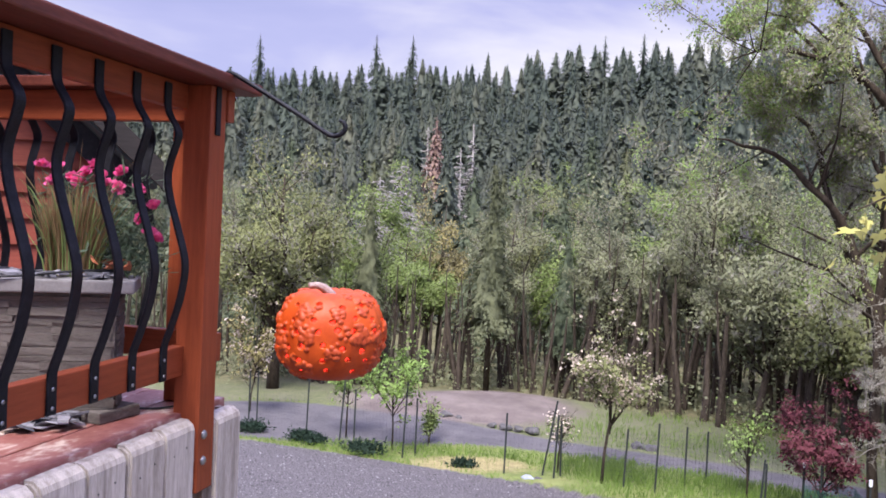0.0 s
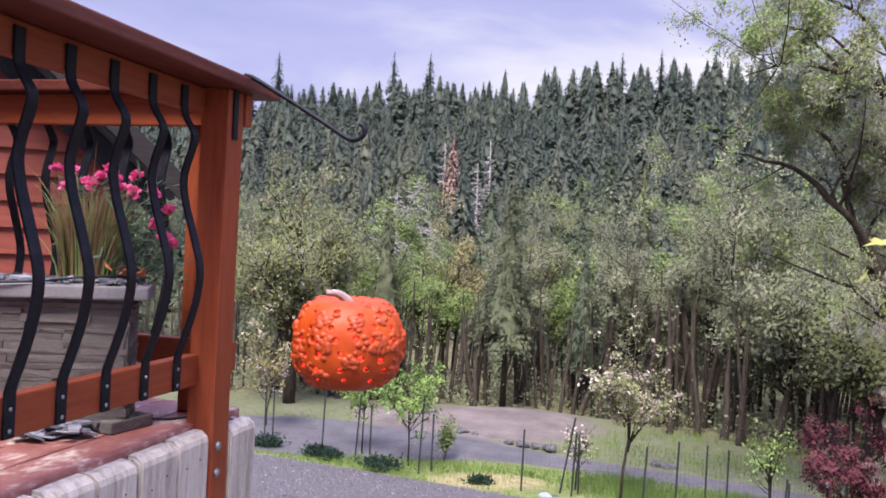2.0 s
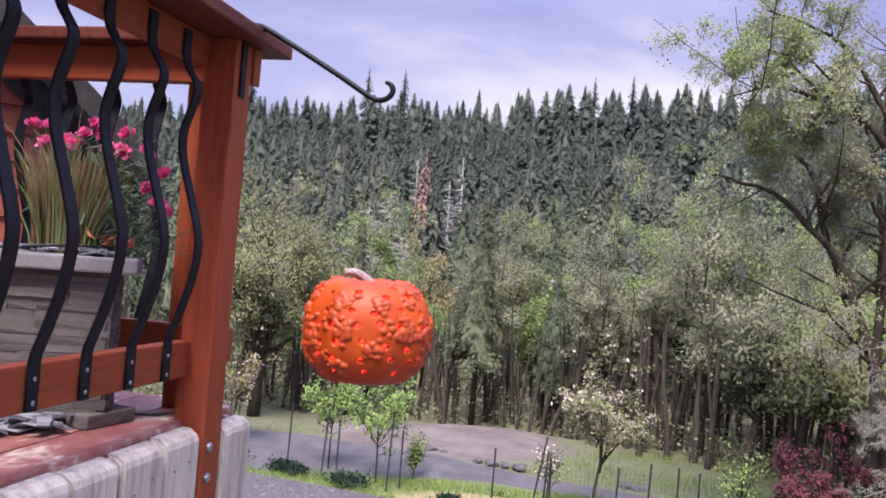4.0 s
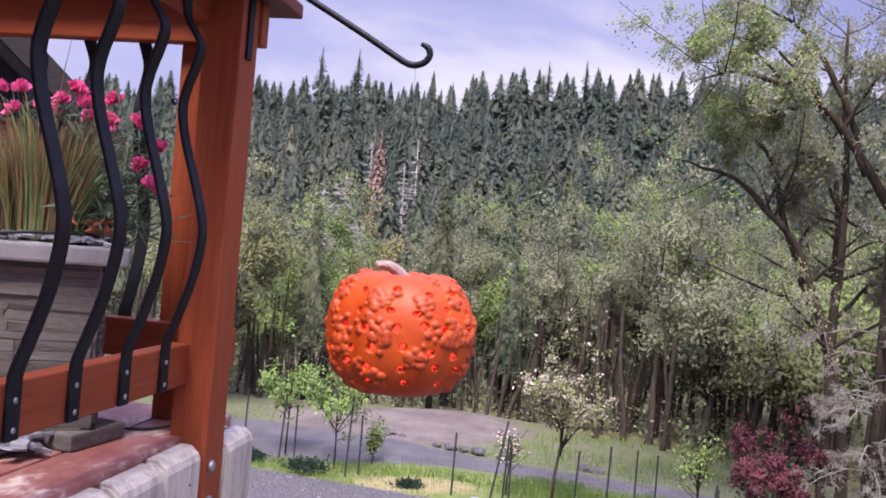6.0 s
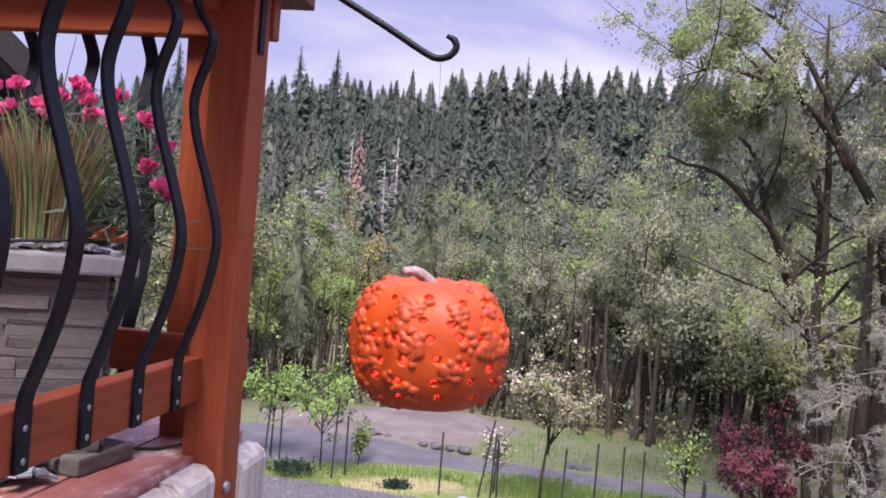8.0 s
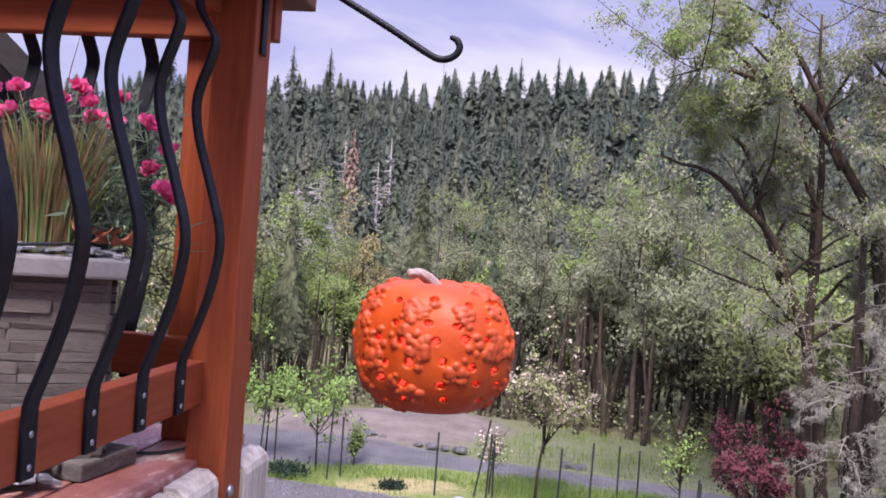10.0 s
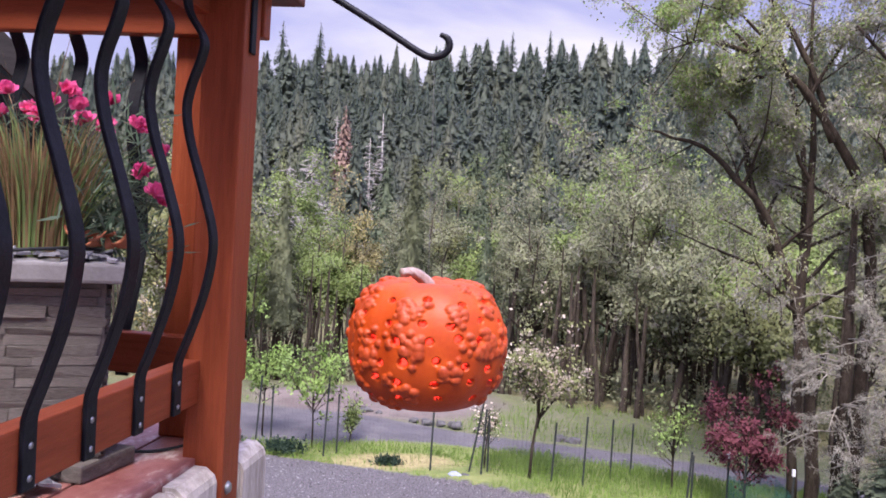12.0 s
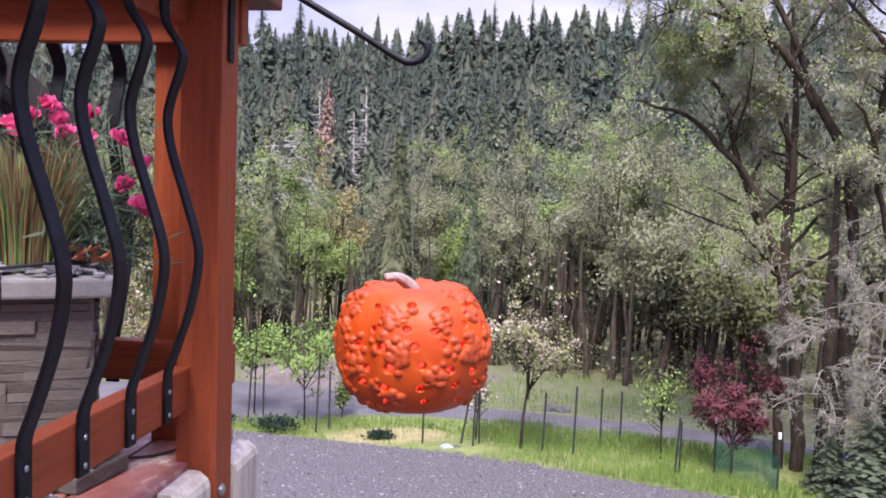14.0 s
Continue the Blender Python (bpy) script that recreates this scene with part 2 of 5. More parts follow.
_b.inputs["Emission Color"].default_value = (1.0, 0.035, 0.02, 1)
_b.inputs["Specular IOR Level"].default_value = 0.0
_b.inputs["Emission Strength"].default_value = 1.3
M["hole"] = m_hole


# ---------------------------------------------------------------- mesh helpers
def np_mesh(name, verts, faces, mats, index=None, tint=None, smooth=False, normals=None):
    """A mesh from an array of corners and an array of triangles or quads; foliage may bring the crown's own soft normals."""
    verts, faces = np.asarray(verts, np.float32), np.asarray(faces, np.int32)
    if normals is not None:
        normals = np.asarray(normals, np.float32)
        a, b, c = verts[faces[:, 0]], verts[faces[:, 1]], verts[faces[:, 2]]
        turn = (np.cross(b - a, c - a) * normals[faces[:, 0]]).sum(1) < 0
        faces = np.where(turn[:, None], faces[:, ::-1], faces)
        smooth = True
    me = bpy.data.meshes.new(name)
    k = faces.shape[1]
    me.vertices.add(len(verts))
    me.vertices.foreach_set("co", verts.ravel())
    me.loops.add(faces.size)
    me.loops.foreach_set("vertex_index", faces.ravel())
    me.polygons.add(len(faces))
    me.polygons.foreach_set("loop_start", np.arange(0, faces.size, k, dtype=np.int32))
    for m in mats:
        me.materials.append(m)
    if index is not None:
        me.polygons.foreach_set("material_index", np.asarray(index, np.int32))
    me.polygons.foreach_set("use_smooth", np.full(len(faces), smooth))
    me.update(calc_edges=True)
    if tint is not None:
        at = me.attributes.new("tint", "FLOAT", "POINT")
        at.data.foreach_set("value", np.asarray(tint, np.float32))
    if normals is not None:
        me.normals_split_custom_set_from_vertices(normals)
    return me


def crown_normals(v, axis=None, up=0.5, mix=0.3, seed=5):
    """Normals that point out of a crown, with some unevenness."""
    v = np.asarray(v, float)
    c = v.mean(0) if axis is None else axis
    n = v - c
    if axis is not None:
        n[:, 2] = 0
    else:
        n[:, 2] *= 0.7
    n /= np.linalg.norm(n, axis=1)[:, None] + 1e-6
    n[:, 2] += up
    n += np.random.default_rng(seed).normal(size=n.shape) * mix
    return n / (np.linalg.norm(n, axis=1)[:, None] + 1e-6)


def join(*pieces):
    """Several (corners, faces) into one."""
    vs, fs, n = [], [], 0
    for v, f in pieces:
        vs.append(np.asarray(v, float))
        fs.append(np.asarray(f, int) + n)
        n += len(v)
    return np.concatenate(vs), np.concatenate(fs)


def bm_mesh(name, bm, mat, smooth=False):
    me = bpy.data.meshes.new(name)
    bm.normal_update()
    bm.to_mesh(me)
    bm.free()
    me.materials.append(mat)
    if smooth:
        for p in me.polygons:
            p.use_smooth = True
    return me


def part(name, data, mat, parent, label="", kind=""):
    """A mesh, or a bmesh, as ONE object under a thing or a part."""
    if isinstance(data, bmesh.types.BMesh):
        data = bm_mesh(name, data, mat)
    ob = new(name, data)
    if parent is not None:
        ob.parent = parent
    return tagged(ob, label, kind=kind)


def thing(name, label, category, m=None, group="", kind=""):
    ob = new(name)
    ob.matrix_world = m or Matrix()
    return tagged(ob, label, category, group, kind)


def box(lo, hi, bevel=0.003, bm=None):
    """A block between two corners with softened edges."""
    b = bmesh.new()
    c = [(lo[i] + hi[i]) / 2 for i in range(3)]
    s = [hi[i] - lo[i] for i in range(3)]
    bmesh.ops.create_cube(b, size=1.0, matrix=Matrix.Translation(c) @ Matrix.Diagonal((*s, 1)))
    if bevel:
        bmesh.ops.bevel(b, geom=b.edges[:], offset=bevel, segments=2, affect="EDGES", profile=0.6)
    return b


def tube(points, radii, sides=6, cap=True):
    """A tapered tube along a line of points: corners and quads."""
    pts = np.asarray(points, float)
    n = len(pts)
    rad = np.full(n, radii) if np.isscalar(radii) else np.asarray(radii, float)
    tan = np.gradient(pts, axis=0)
    tan /= np.linalg.norm(tan, axis=1)[:, None] + 1e-9
    ref = np.array([0.31, 0.17, 0.93])
    if abs(tan[0] @ ref) > 0.9:
        ref = np.array([1.0, 0.1, 0.0])
    a = np.cross(tan, ref)
    a /= np.linalg.norm(a, axis=1)[:, None] + 1e-9
    b = np.cross(tan, a)
    th = np.arange(sides) * 2 * np.pi / sides
    ring = a[:, None, :] * np.cos(th)[None, :, None] + b[:, None, :] * np.sin(th)[None, :, None]
    v = (pts[:, None, :] + ring * rad[:, None, None]).reshape(-1, 3)
    i, j = np.meshgrid(np.arange(n - 1), np.arange(sides), indexing="ij")
    k = (j + 1) % sides
    f = np.stack([i * sides + j, i * sides + k, (i + 1) * sides + k, (i + 1) * sides + j], -1).reshape(-1, 4)
    if cap:
        v = np.concatenate([v, pts[:1], pts[-1:]])
        e0, e1 = n * sides, n * sides + 1
        half = []
        for q in range(0, sides, 2):
            half.append((e0, (q + 2) % sides, (q + 1) % sides, q))
            half.append((e1, (n - 1) * sides + q, (n - 1) * sides + (q + 1) % sides, (n - 1) * sides + (q + 2) % sides))
        f = np.concatenate([f, np.array(half, int)])
    return v, f


def smooth_line(points, n=24):
    """A Catmull-Rom curve through the points."""
    p = np.asarray(points, float)
    p = np.concatenate([[2 * p[0] - p[1]], p, [2 * p[-1] - p[-2]]])
    out = []
    t = np.linspace(0, len(p) - 3 - 1e-6, n)
    for s in t:
        i = int(s)
        q = s - i
        a, b, c, d = p[i:i + 4]
        out.append(0.5 * ((2 * b) + (c - a) * q + (2 * a - 5 * b + 4 * c - d) * q * q + (3 * b - a - 3 * c + d) * q ** 3))
    return np.array(out)


def leaf_quads(rng, centres, size, flat=0.0, droop=0.0, ratio=0.6):
    """One small pointed leaf at each centre, turned at random."""
    c = np.asarray(centres, float)
    n = len(c)
    d = rng.normal(size=(n, 3))
    d[:, 2] = d[:, 2] * (1 - flat) - droop
    d /= np.linalg.norm(d, axis=1)[:, None] + 1e-9
    s = np.cross(d, rng.normal(size=(n, 3)))
    s /= np.linalg.norm(s, axis=1)[:, None] + 1e-9
    z = size * rng.uniform(0.6, 1.4, n)[:, None]
    v = np.stack([c, c + d * z * 0.5 + s * z * ratio / 2, c + d * z, c + d * z * 0.5 - s * z * ratio / 2], 1).reshape(-1, 3)
    f = np.arange(4 * n).reshape(-1, 4)
    return v, f


# ---------------------------------------------------------------- lie of the land
def hill(x, y):
    """Height of the ground: level yard, a slight dip, then the wooded slope."""
    x, y = np.asarray(x, float), np.asarray(y, float)
    prof = np.interp(y, [-400, 26, 60, 86, 110, 150, 200, 250, 300, 420, 900], [0, 0, -2.6, -1.5, 1.5, 9.5, 23.5, 40, 45, 45, 25])
    lean = np.clip(0.97 + 0.0027 * x, 0.72, 1.4)
    return np.where(prof > 0, prof * lean, prof)


def gravel_edge(x):
    return 19.85 - 0.42 * x - 0.012 * x * x


DECK = Matrix.Translation((-0.958, 2.594, 5.47)) @ Matrix.Rotation(radians(-14.21), 4, "Z")
DZ = -0.18  # top of the deck boards, in the deck's own frame: x outward, y along the side, z up

# ---------------------------------------------------------------- ground
def build_ground():
    xs = np.unique(np.concatenate([np.linspace(-900, -40, 16), np.linspace(-40, -12, 15), np.arange(-12, 14, 0.2), np.linspace(14, 40, 14), np.linspace(40, 900, 16)]))
    ys = np.unique(np.concatenate([np.linspace(-300, 6, 8), np.arange(6, 34, 0.2), np.linspace(34, 120, 30), np.linspace(120, 900, 30)]))
    X, Y = np.meshgrid(xs, ys)
    rng = np.random.default_rng(3)
    Z = hill(X, Y)
    wob = 0.05 * np.sin(X * 0.9 + 1.3 * np.sin(Y * 0.6)) + 0.04 * np.sin(Y * 1.7 + X * 0.4)
    near = (Y > 12) & (Y < 40)
    Z = Z + np.where(near & (Y > gravel_edge(X)), wob, 0.0)
    mound = np.exp(-(((X - 1.0) / 3.6) ** 2 + ((Y - 28.2) / 1.7) ** 2))
    Z = Z + 0.45 * mound
    v = np.stack([X, Y, Z], -1).reshape(-1, 3)
    nx, ny = len(xs), len(ys)
    i, j = np.meshgrid(np.arange(ny - 1), np.arange(nx - 1), indexing="ij")
    f = np.stack([i * nx + j, i * nx + j + 1, (i + 1) * nx + j + 1, (i + 1) * nx + j], -1).reshape(-1, 4)
    # how far inside each kind of cover, in metres
    gravel = gravel_edge(X) - Y
    near_edge = np.interp(X, [-20, -5, 2, 5, 7.5, 11, 16], [21.9, 21.9, 21.9, 21.2, 20.0, 18.2, 15.5])
    far_edge = np.interp(X, [-20, -3.5, -1, 1.3, 3.7, 5.8, 8, 11, 16], [26.6, 26.3, 25.5, 24.3, 23.1, 22.0, 20.9, 19.4, 17.2])
    road = np.minimum(Y - near_edge, far_edge - Y)
    dirt = 1.3 - np.sqrt(((X - 0.9) / 4.0) ** 2 + ((Y - 27.3) / 3.0) ** 2) * 1.3 
    dry = 1.0 - np.sqrt(((X - 0.9) / 1.6) ** 2 + ((Y - 20.3) / 0.7) ** 2)
    woods = np.where(X > 4, Y - np.interp(X, [4, 7, 10, 14], [31, 28.5, 25, 21]), Y - 31.5)
    me = np_mesh("ground", v, f, [], smooth=True)
    for nm, val in (("gravel", gravel), ("road", road), ("dirt", dirt), ("dry", dry), ("woods", woods), ("rough", Y - far_edge)):
        at = me.attributes.new(nm, "FLOAT", "POINT")
        at.data.foreach_set("value", val.astype(np.float32).ravel())
    m = bpy.data.materials.new("yard_ground")
    m.use_nodes = True
    N, L = m.node_tree.nodes, m.node_tree.links
    b = N["Principled BSDF"]
    b.inputs["Roughness"].default_value, b.inputs["Specular IOR Level"].default_value = 0.95, 0.1
    tc = N.new("ShaderNodeTexCoord")

    def noise_tex(scale, detail=5.0):
        n = N.new("ShaderNodeTexNoise")
        n.inputs["Scale"].default_value, n.inputs["Detail"].default_value = scale, detail
        n.inputs["Roughness"].default_value = 0.65
        L.new(tc.outputs["Object"], n.inputs["Vector"])
        return n.outputs["Fac"]

    def ramp(fac, a, b_, lo=0.35, hi=0.65):
        r = N.new("ShaderNodeValToRGB")
        e = r.color_ramp.elements
        e[0].position, e[0].color, e[1].position, e[1].color = lo, (*a, 1), hi, (*b_, 1)
        L.new(fac, r.inputs[0])
        return r.outputs[0]

    def mask(attr, rough, soft):
        a = N.new("ShaderNodeAttribute")
        a.attribute_name = attr
        ma = N.new("ShaderNodeMath")
        ma.operation = "MULTIPLY_ADD"
        ma.inputs[1].default_value = rough
        L.new(edge, ma.inputs[0])
        L.new(a.outputs["Fac"], ma.inputs[2])
        mr = N.new("ShaderNodeMapRange")
        mr.inputs["From Min"].default_value, mr.inputs["From Max"].default_value = rough / 2 - soft, rough / 2 + soft
        L.new(ma.outputs[0], mr.inputs[0])
        return mr.outputs[0]

    def over(base, top, fac):
        mx = N.new("ShaderNodeMix")
        mx.data_type = "RGBA"
        L.new(fac, mx.inputs[0])
        L.new(base, mx.inputs[6])
        L.new(top, mx.inputs[7])
        return mx.outputs[2]

    edge = noise_tex(2.2)
    big, fine = noise_tex(0.7), noise_tex(26.0, 4.0)
    grass = over(ramp(noise_tex(5.0), (0.075, 0.105, 0.03), (0.18, 0.22, 0.07)), ramp(big, (0.12, 0.15, 0.045), (0.24, 0.235, 0.10)), big)
    gcol = ramp(fine, (0.036, 0.032, 0.034), (0.17, 0.155, 0.158), 0.36, 0.66)
    rcol = over(ramp(fine, (0.062, 0.057, 0.062), (0.125, 0.116, 0.122), 0.3, 0.7), ramp(noise_tex(1.1), (0.08, 0.074, 0.079), (0.155, 0.142, 0.142)), big)
    col = over(grass, ramp(noise_tex(9.0), (0.20, 0.17, 0.075), (0.33, 0.28, 0.14)), mask("dry", 0.9, 0.3))
    col = over(col, over(ramp(noise_tex(6.0), (0.078, 0.102, 0.036), (0.165, 0.185, 0.075)), ramp(big, (0.11, 0.10, 0.07), (0.15, 0.135, 0.10)), big), mask("rough", 0.5, 0.3))
    col = over(col, ramp(noise_tex(0.9), (0.115, 0.092, 0.083), (0.178, 0.146, 0.130)), mask("dirt", 0.5, 0.2))
    col = over(col, ramp(noise_tex(3.0), (0.09, 0.085, 0.045), (0.18, 0.165, 0.088)), mask("woods", 1.6, 0.7))
    col = over(col, rcol, mask("road", 0.5, 0.12))
    col = over(col, gcol, mask("gravel", 0.4, 0.08))
    L.new(col, b.inputs["Base Color"])
    bp = N.new("ShaderNodeBump")
    bp.inputs["Strength"].default_value, bp.inputs["Distance"].default_value = 0.8, 0.03
    L.new(fine, bp.inputs["Height"])
    L.new(bp.outputs[0], b.inputs["Normal"])
    me.materials.append(m)
    tagged(new("ground", me), "grassy yard with gravel pad and gravel drive", "ground", kind="structure")


build_ground()

# ---------------------------------------------------------------- deck
def build_deck():
    deck = thing("deck_floor", "red painted plank deck, worn to grey wood", "deck", DECK, kind="structure")
    plank = bm_mesh("plank", box((-0.0685, -1.1, -0.036), (0.0685, 1.1, 0.0), 0.005), M["deck"])
    for k in range(10):
        o = part("plank", plank, None, deck)
        o.location = (-0.0695 - 0.1425 * k, -0.72 + 0.004 * (k % 3), DZ)
    joist = part("joist", box((-1.42, -1.8, DZ - 0.24), (-0.06, 0.30, DZ - 0.04), 0.004), M["grey_wood"], deck)
    part("rim_joist", box((-0.058, -1.8, DZ - 0.24), (-0.001, 0.30, DZ - 0.038), 0.003), M["stain"], deck, "red painted rim board")
    nail = bmesh.new()
    bmesh.ops.create_cone(nail, cap_ends=True, segments=8, radius1=0.003, radius2=0.0025, depth=0.002, matrix=Matrix.Rotation(radians(90), 4, "Y"))
    nail = bm_mesh("nail", nail, M["tpost"])
    skirt = thing("deck_skirt", "weathered grey upright boards round the deck", "skirting", DECK, kind="structure")
    chamfer = bmesh.new()
    prof = [(-0.019, 0.0), (0.006, -0.001), (0.025, -0.016), (0.03, -0.030), (0.03, -5.27), (-0.019, -5.27)]
    a = [chamfer.verts.new((x, -0.079, z)) for x, z in prof]
    b = [chamfer.verts.new((x, 0.079, z)) for x, z in prof]
    chamfer.faces.new(a)
    chamfer.faces.new(b[::-1])
    for i in range(len(prof)):
        j = (i + 1) % len(prof)
        chamfer.faces.new((a[i], b[i], b[j], a[j]))
    bmesh.ops.recalc_face_normals(chamfer, faces=chamfer.faces[:])
    bmesh.ops.bevel(chamfer, geom=[e for e in chamfer.edges if abs((e.verts[0].co - e.verts[1].co).y) < 0.01 and max(v.co.z for v in e.verts) > -1],
                    offset=0.007, segments=2, affect="EDGES")
    board = bm_mesh("board", chamfer, M["grey_wood"])
    for k, u0 in enumerate([0.033, -0.132, -0.297, -0.463, -0.628, -0.793, -0.958, -1.123, -1.288, -1.453, -1.618]):
        o = part("board", board, None, skirt)
        o.location = (0.0225 + 0.003 * math.sin(k * 2.3), u0, DZ - 0.011 - 0.003 * (k % 3))
        for dy, dz in ((0.03, -0.075), (-0.035, -0.085 - 0.01 * (k % 2))):
            part("nail", nail, None, o).location = (0.0305, dy + 0.006 * math.sin(k * 3.1), dz)
    o = part("board", board, None, skirt)
    o.location = (0.036, 0.292, DZ - 0.022)
    for k in range(9):
        o = part("board", board, None, skirt)
        o.matrix_local = pose(-0.06 - 0.165 * k, 0.335, DZ - 0.02, 0, 0, 90)


def screw_mesh():
    b = bmesh.new()
    bmesh.ops.create_uvsphere(b, u_segments=10, v_segments=6, radius=0.0052, matrix=Matrix.Diagonal((0.45, 1, 1, 1)))
    return bm_mesh("screw", b, M["steel"], True)


def baluster_mesh():
    """A flat bar, bowed outward: fixed to the rails at both ends."""
    prof = [(-0.012, 0.80), (-0.012, 0.738), (-0.004, 0.708), (0.025, 0.662), (0.021, 0.625), (0.003, 0.57), (-0.003, 0.525), (0.008, 0.465),
            (0.036, 0.38), (0.060, 0.30), (0.062, 0.245), (0.048, 0.17), (0.024, 0.095), (0.006, 0.045), (0.004, 0.015), (0.004, -0.062)]
    line = smooth_line([(x, 0, z) for x, z in prof], 64)
    tan = np.gradient(line, axis=0)
    tan /= np.linalg.norm(tan, axis=1)[:, None]
    nor = np.stack([-tan[:, 2], 0 * tan[:, 0], tan[:, 0]], 1)
    w, th, c = 0.0155, 0.0038, 0.0014
    ring = [(-w + c, -th), (w - c, -th), (w, -th + c), (w, th - c), (w - c, th), (-w + c, th), (-w, th - c), (-w, -th + c)]
    v = np.stack([line + nor * h + np.array([0, s, 0]) for s, h in ring], 1).reshape(-1, 3)
    n, k = len(line), len(ring)
    i, j = np.meshgrid(np.arange(n - 1), np.arange(k), indexing="ij")
    q = (j + 1) % k
    f = np.stack([i * k + j, i * k + q, (i + 1) * k + q, (i + 1) * k + j], -1).reshape(-1, 4)
    ends = [(0, 1, 2, 3), (0, 3, 4, 7), (4, 5, 6, 7)]
    f = np.concatenate([f, np.array(ends), np.array([[x + (n - 1) * k for x in e[::-1]] for e in ends])])
    return np_mesh("baluster", v, f, [M["iron"]], smooth=False)


def build_railings():
    bar, scr = baluster_mesh(), screw_mesh()

    def baluster(parent, m):
        o = part("baluster", bar, None, parent)
        o.matrix_local = m
        for z in (0.0, -0.046):
            s = part("screw", scr, None, o)
            s.location = (0.0085, 0, z)

    side = thing("side_railing", "red stained railing with bowed black iron balusters", "railing", DECK, group="deck railings")
    part("post", box((-0.030, 0.115, -0.42), (0.059, 0.206, 0.815), 0.004), M["stain_up"], side)
    part("bottom_rail", box((-0.040, -1.75, -0.064), (0.0, 0.1145, 0.027), 0.004), M["stain"], side)
    part("top_rail", box((-0.056, -1.75, 0.738), (-0.0165, 0.1145, 0.814), 0.004), M["stain"], side)
    part("cap_rail", box((-0.085, -1.8, 0.8155), (0.113, 0.339, 0.851), 0.006), M["cap"], side, "dark weathered cap board")
    for u0 in (0.0, -0.1475, -0.303, -0.455, -0.608, -0.760, -0.912, -1.065, -1.217):
        baluster(side, Matrix.Translation((0, u0, 0)))
    for z in (-0.245, -0.325):
        b = bmesh.new()
        bmesh.ops.create_uvsphere(b, u_segments=16, v_segments=10, radius=0.0125, matrix=Matrix.Translation((-0.002, 0, 0)) @ Matrix.Diagonal((0.55, 1, 1, 1)))
        bmesh.ops.create_cone(b, cap_ends=True, segments=16, radius1=0.0145, radius2=0.0145, depth=0.002,
                              matrix=Matrix.Translation((-0.0038, 0, 0)) @ Matrix.Rotation(radians(90), 4, "Y"))
        o = part("bolt", b, M["steel"], side, "galvanised dome-headed bolt")
        o.location = (0.064, 0.145, z)
    end = thing("end_railing", "red stained railing with bowed black iron balusters meeting corner post", "railing", DECK, group="deck railings")
    part("post", box((-0.150, 0.2475, DZ), (-0.010, 0.285, 0.814), 0.004), M["stain_up"], end)
    part("bottom_rail", box((-1.40, 0.2075, -0.034), (0.050, 0.2465, 0.056), 0.004), M["stain_x"], end)
    part("top_rail", box((-1.40, 0.2075, 0.717), (0.066, 0.2465, 0.814), 0.004), M["stain_x"], end)
    part("cap_rail", box((-1.45, 0.150, 0.8155), (-0.087, 0.339, 0.851), 0.006), M["cap"], end, "dark weathered cap board")
    for k in range(8):
        baluster(end, Matrix.Translation((-0.245 - 0.146 * k, 0.2475, 0.012)) @ Matrix.Rotation(radians(90), 4, "Z"))

    hook = thing("hanging_hook", "black wrought iron hook fixed to railing", "hook", DECK)
    b = box((0.0595, 0.140, 0.668), (0.0655, 0.166, 0.814), 0.002)
    part("bracket", b, M["iron"], hook)
    line = smooth_line([(0.088, 0.150, 0.8585), (0.118, 0.149, 0.850), (0.20, 0.147, 0.806), (0.33, 0.144, 0.733), (0.412, 0.142, 0.684), (0.442, 0.141, 0.672),
                        (0.466, 0.141, 0.678), (0.478, 0.141, 0.694), (0.473, 0.141, 0.710), (0.458, 0.141, 0.718)], 60)
    v, f = tube(line, np.concatenate([np.full(52, 0.0072), np.linspace(0.0072, 0.0045, 8)]), 10)
    part("arm", np_mesh("arm", v, f, [M["iron"]], smooth=True), None, hook)


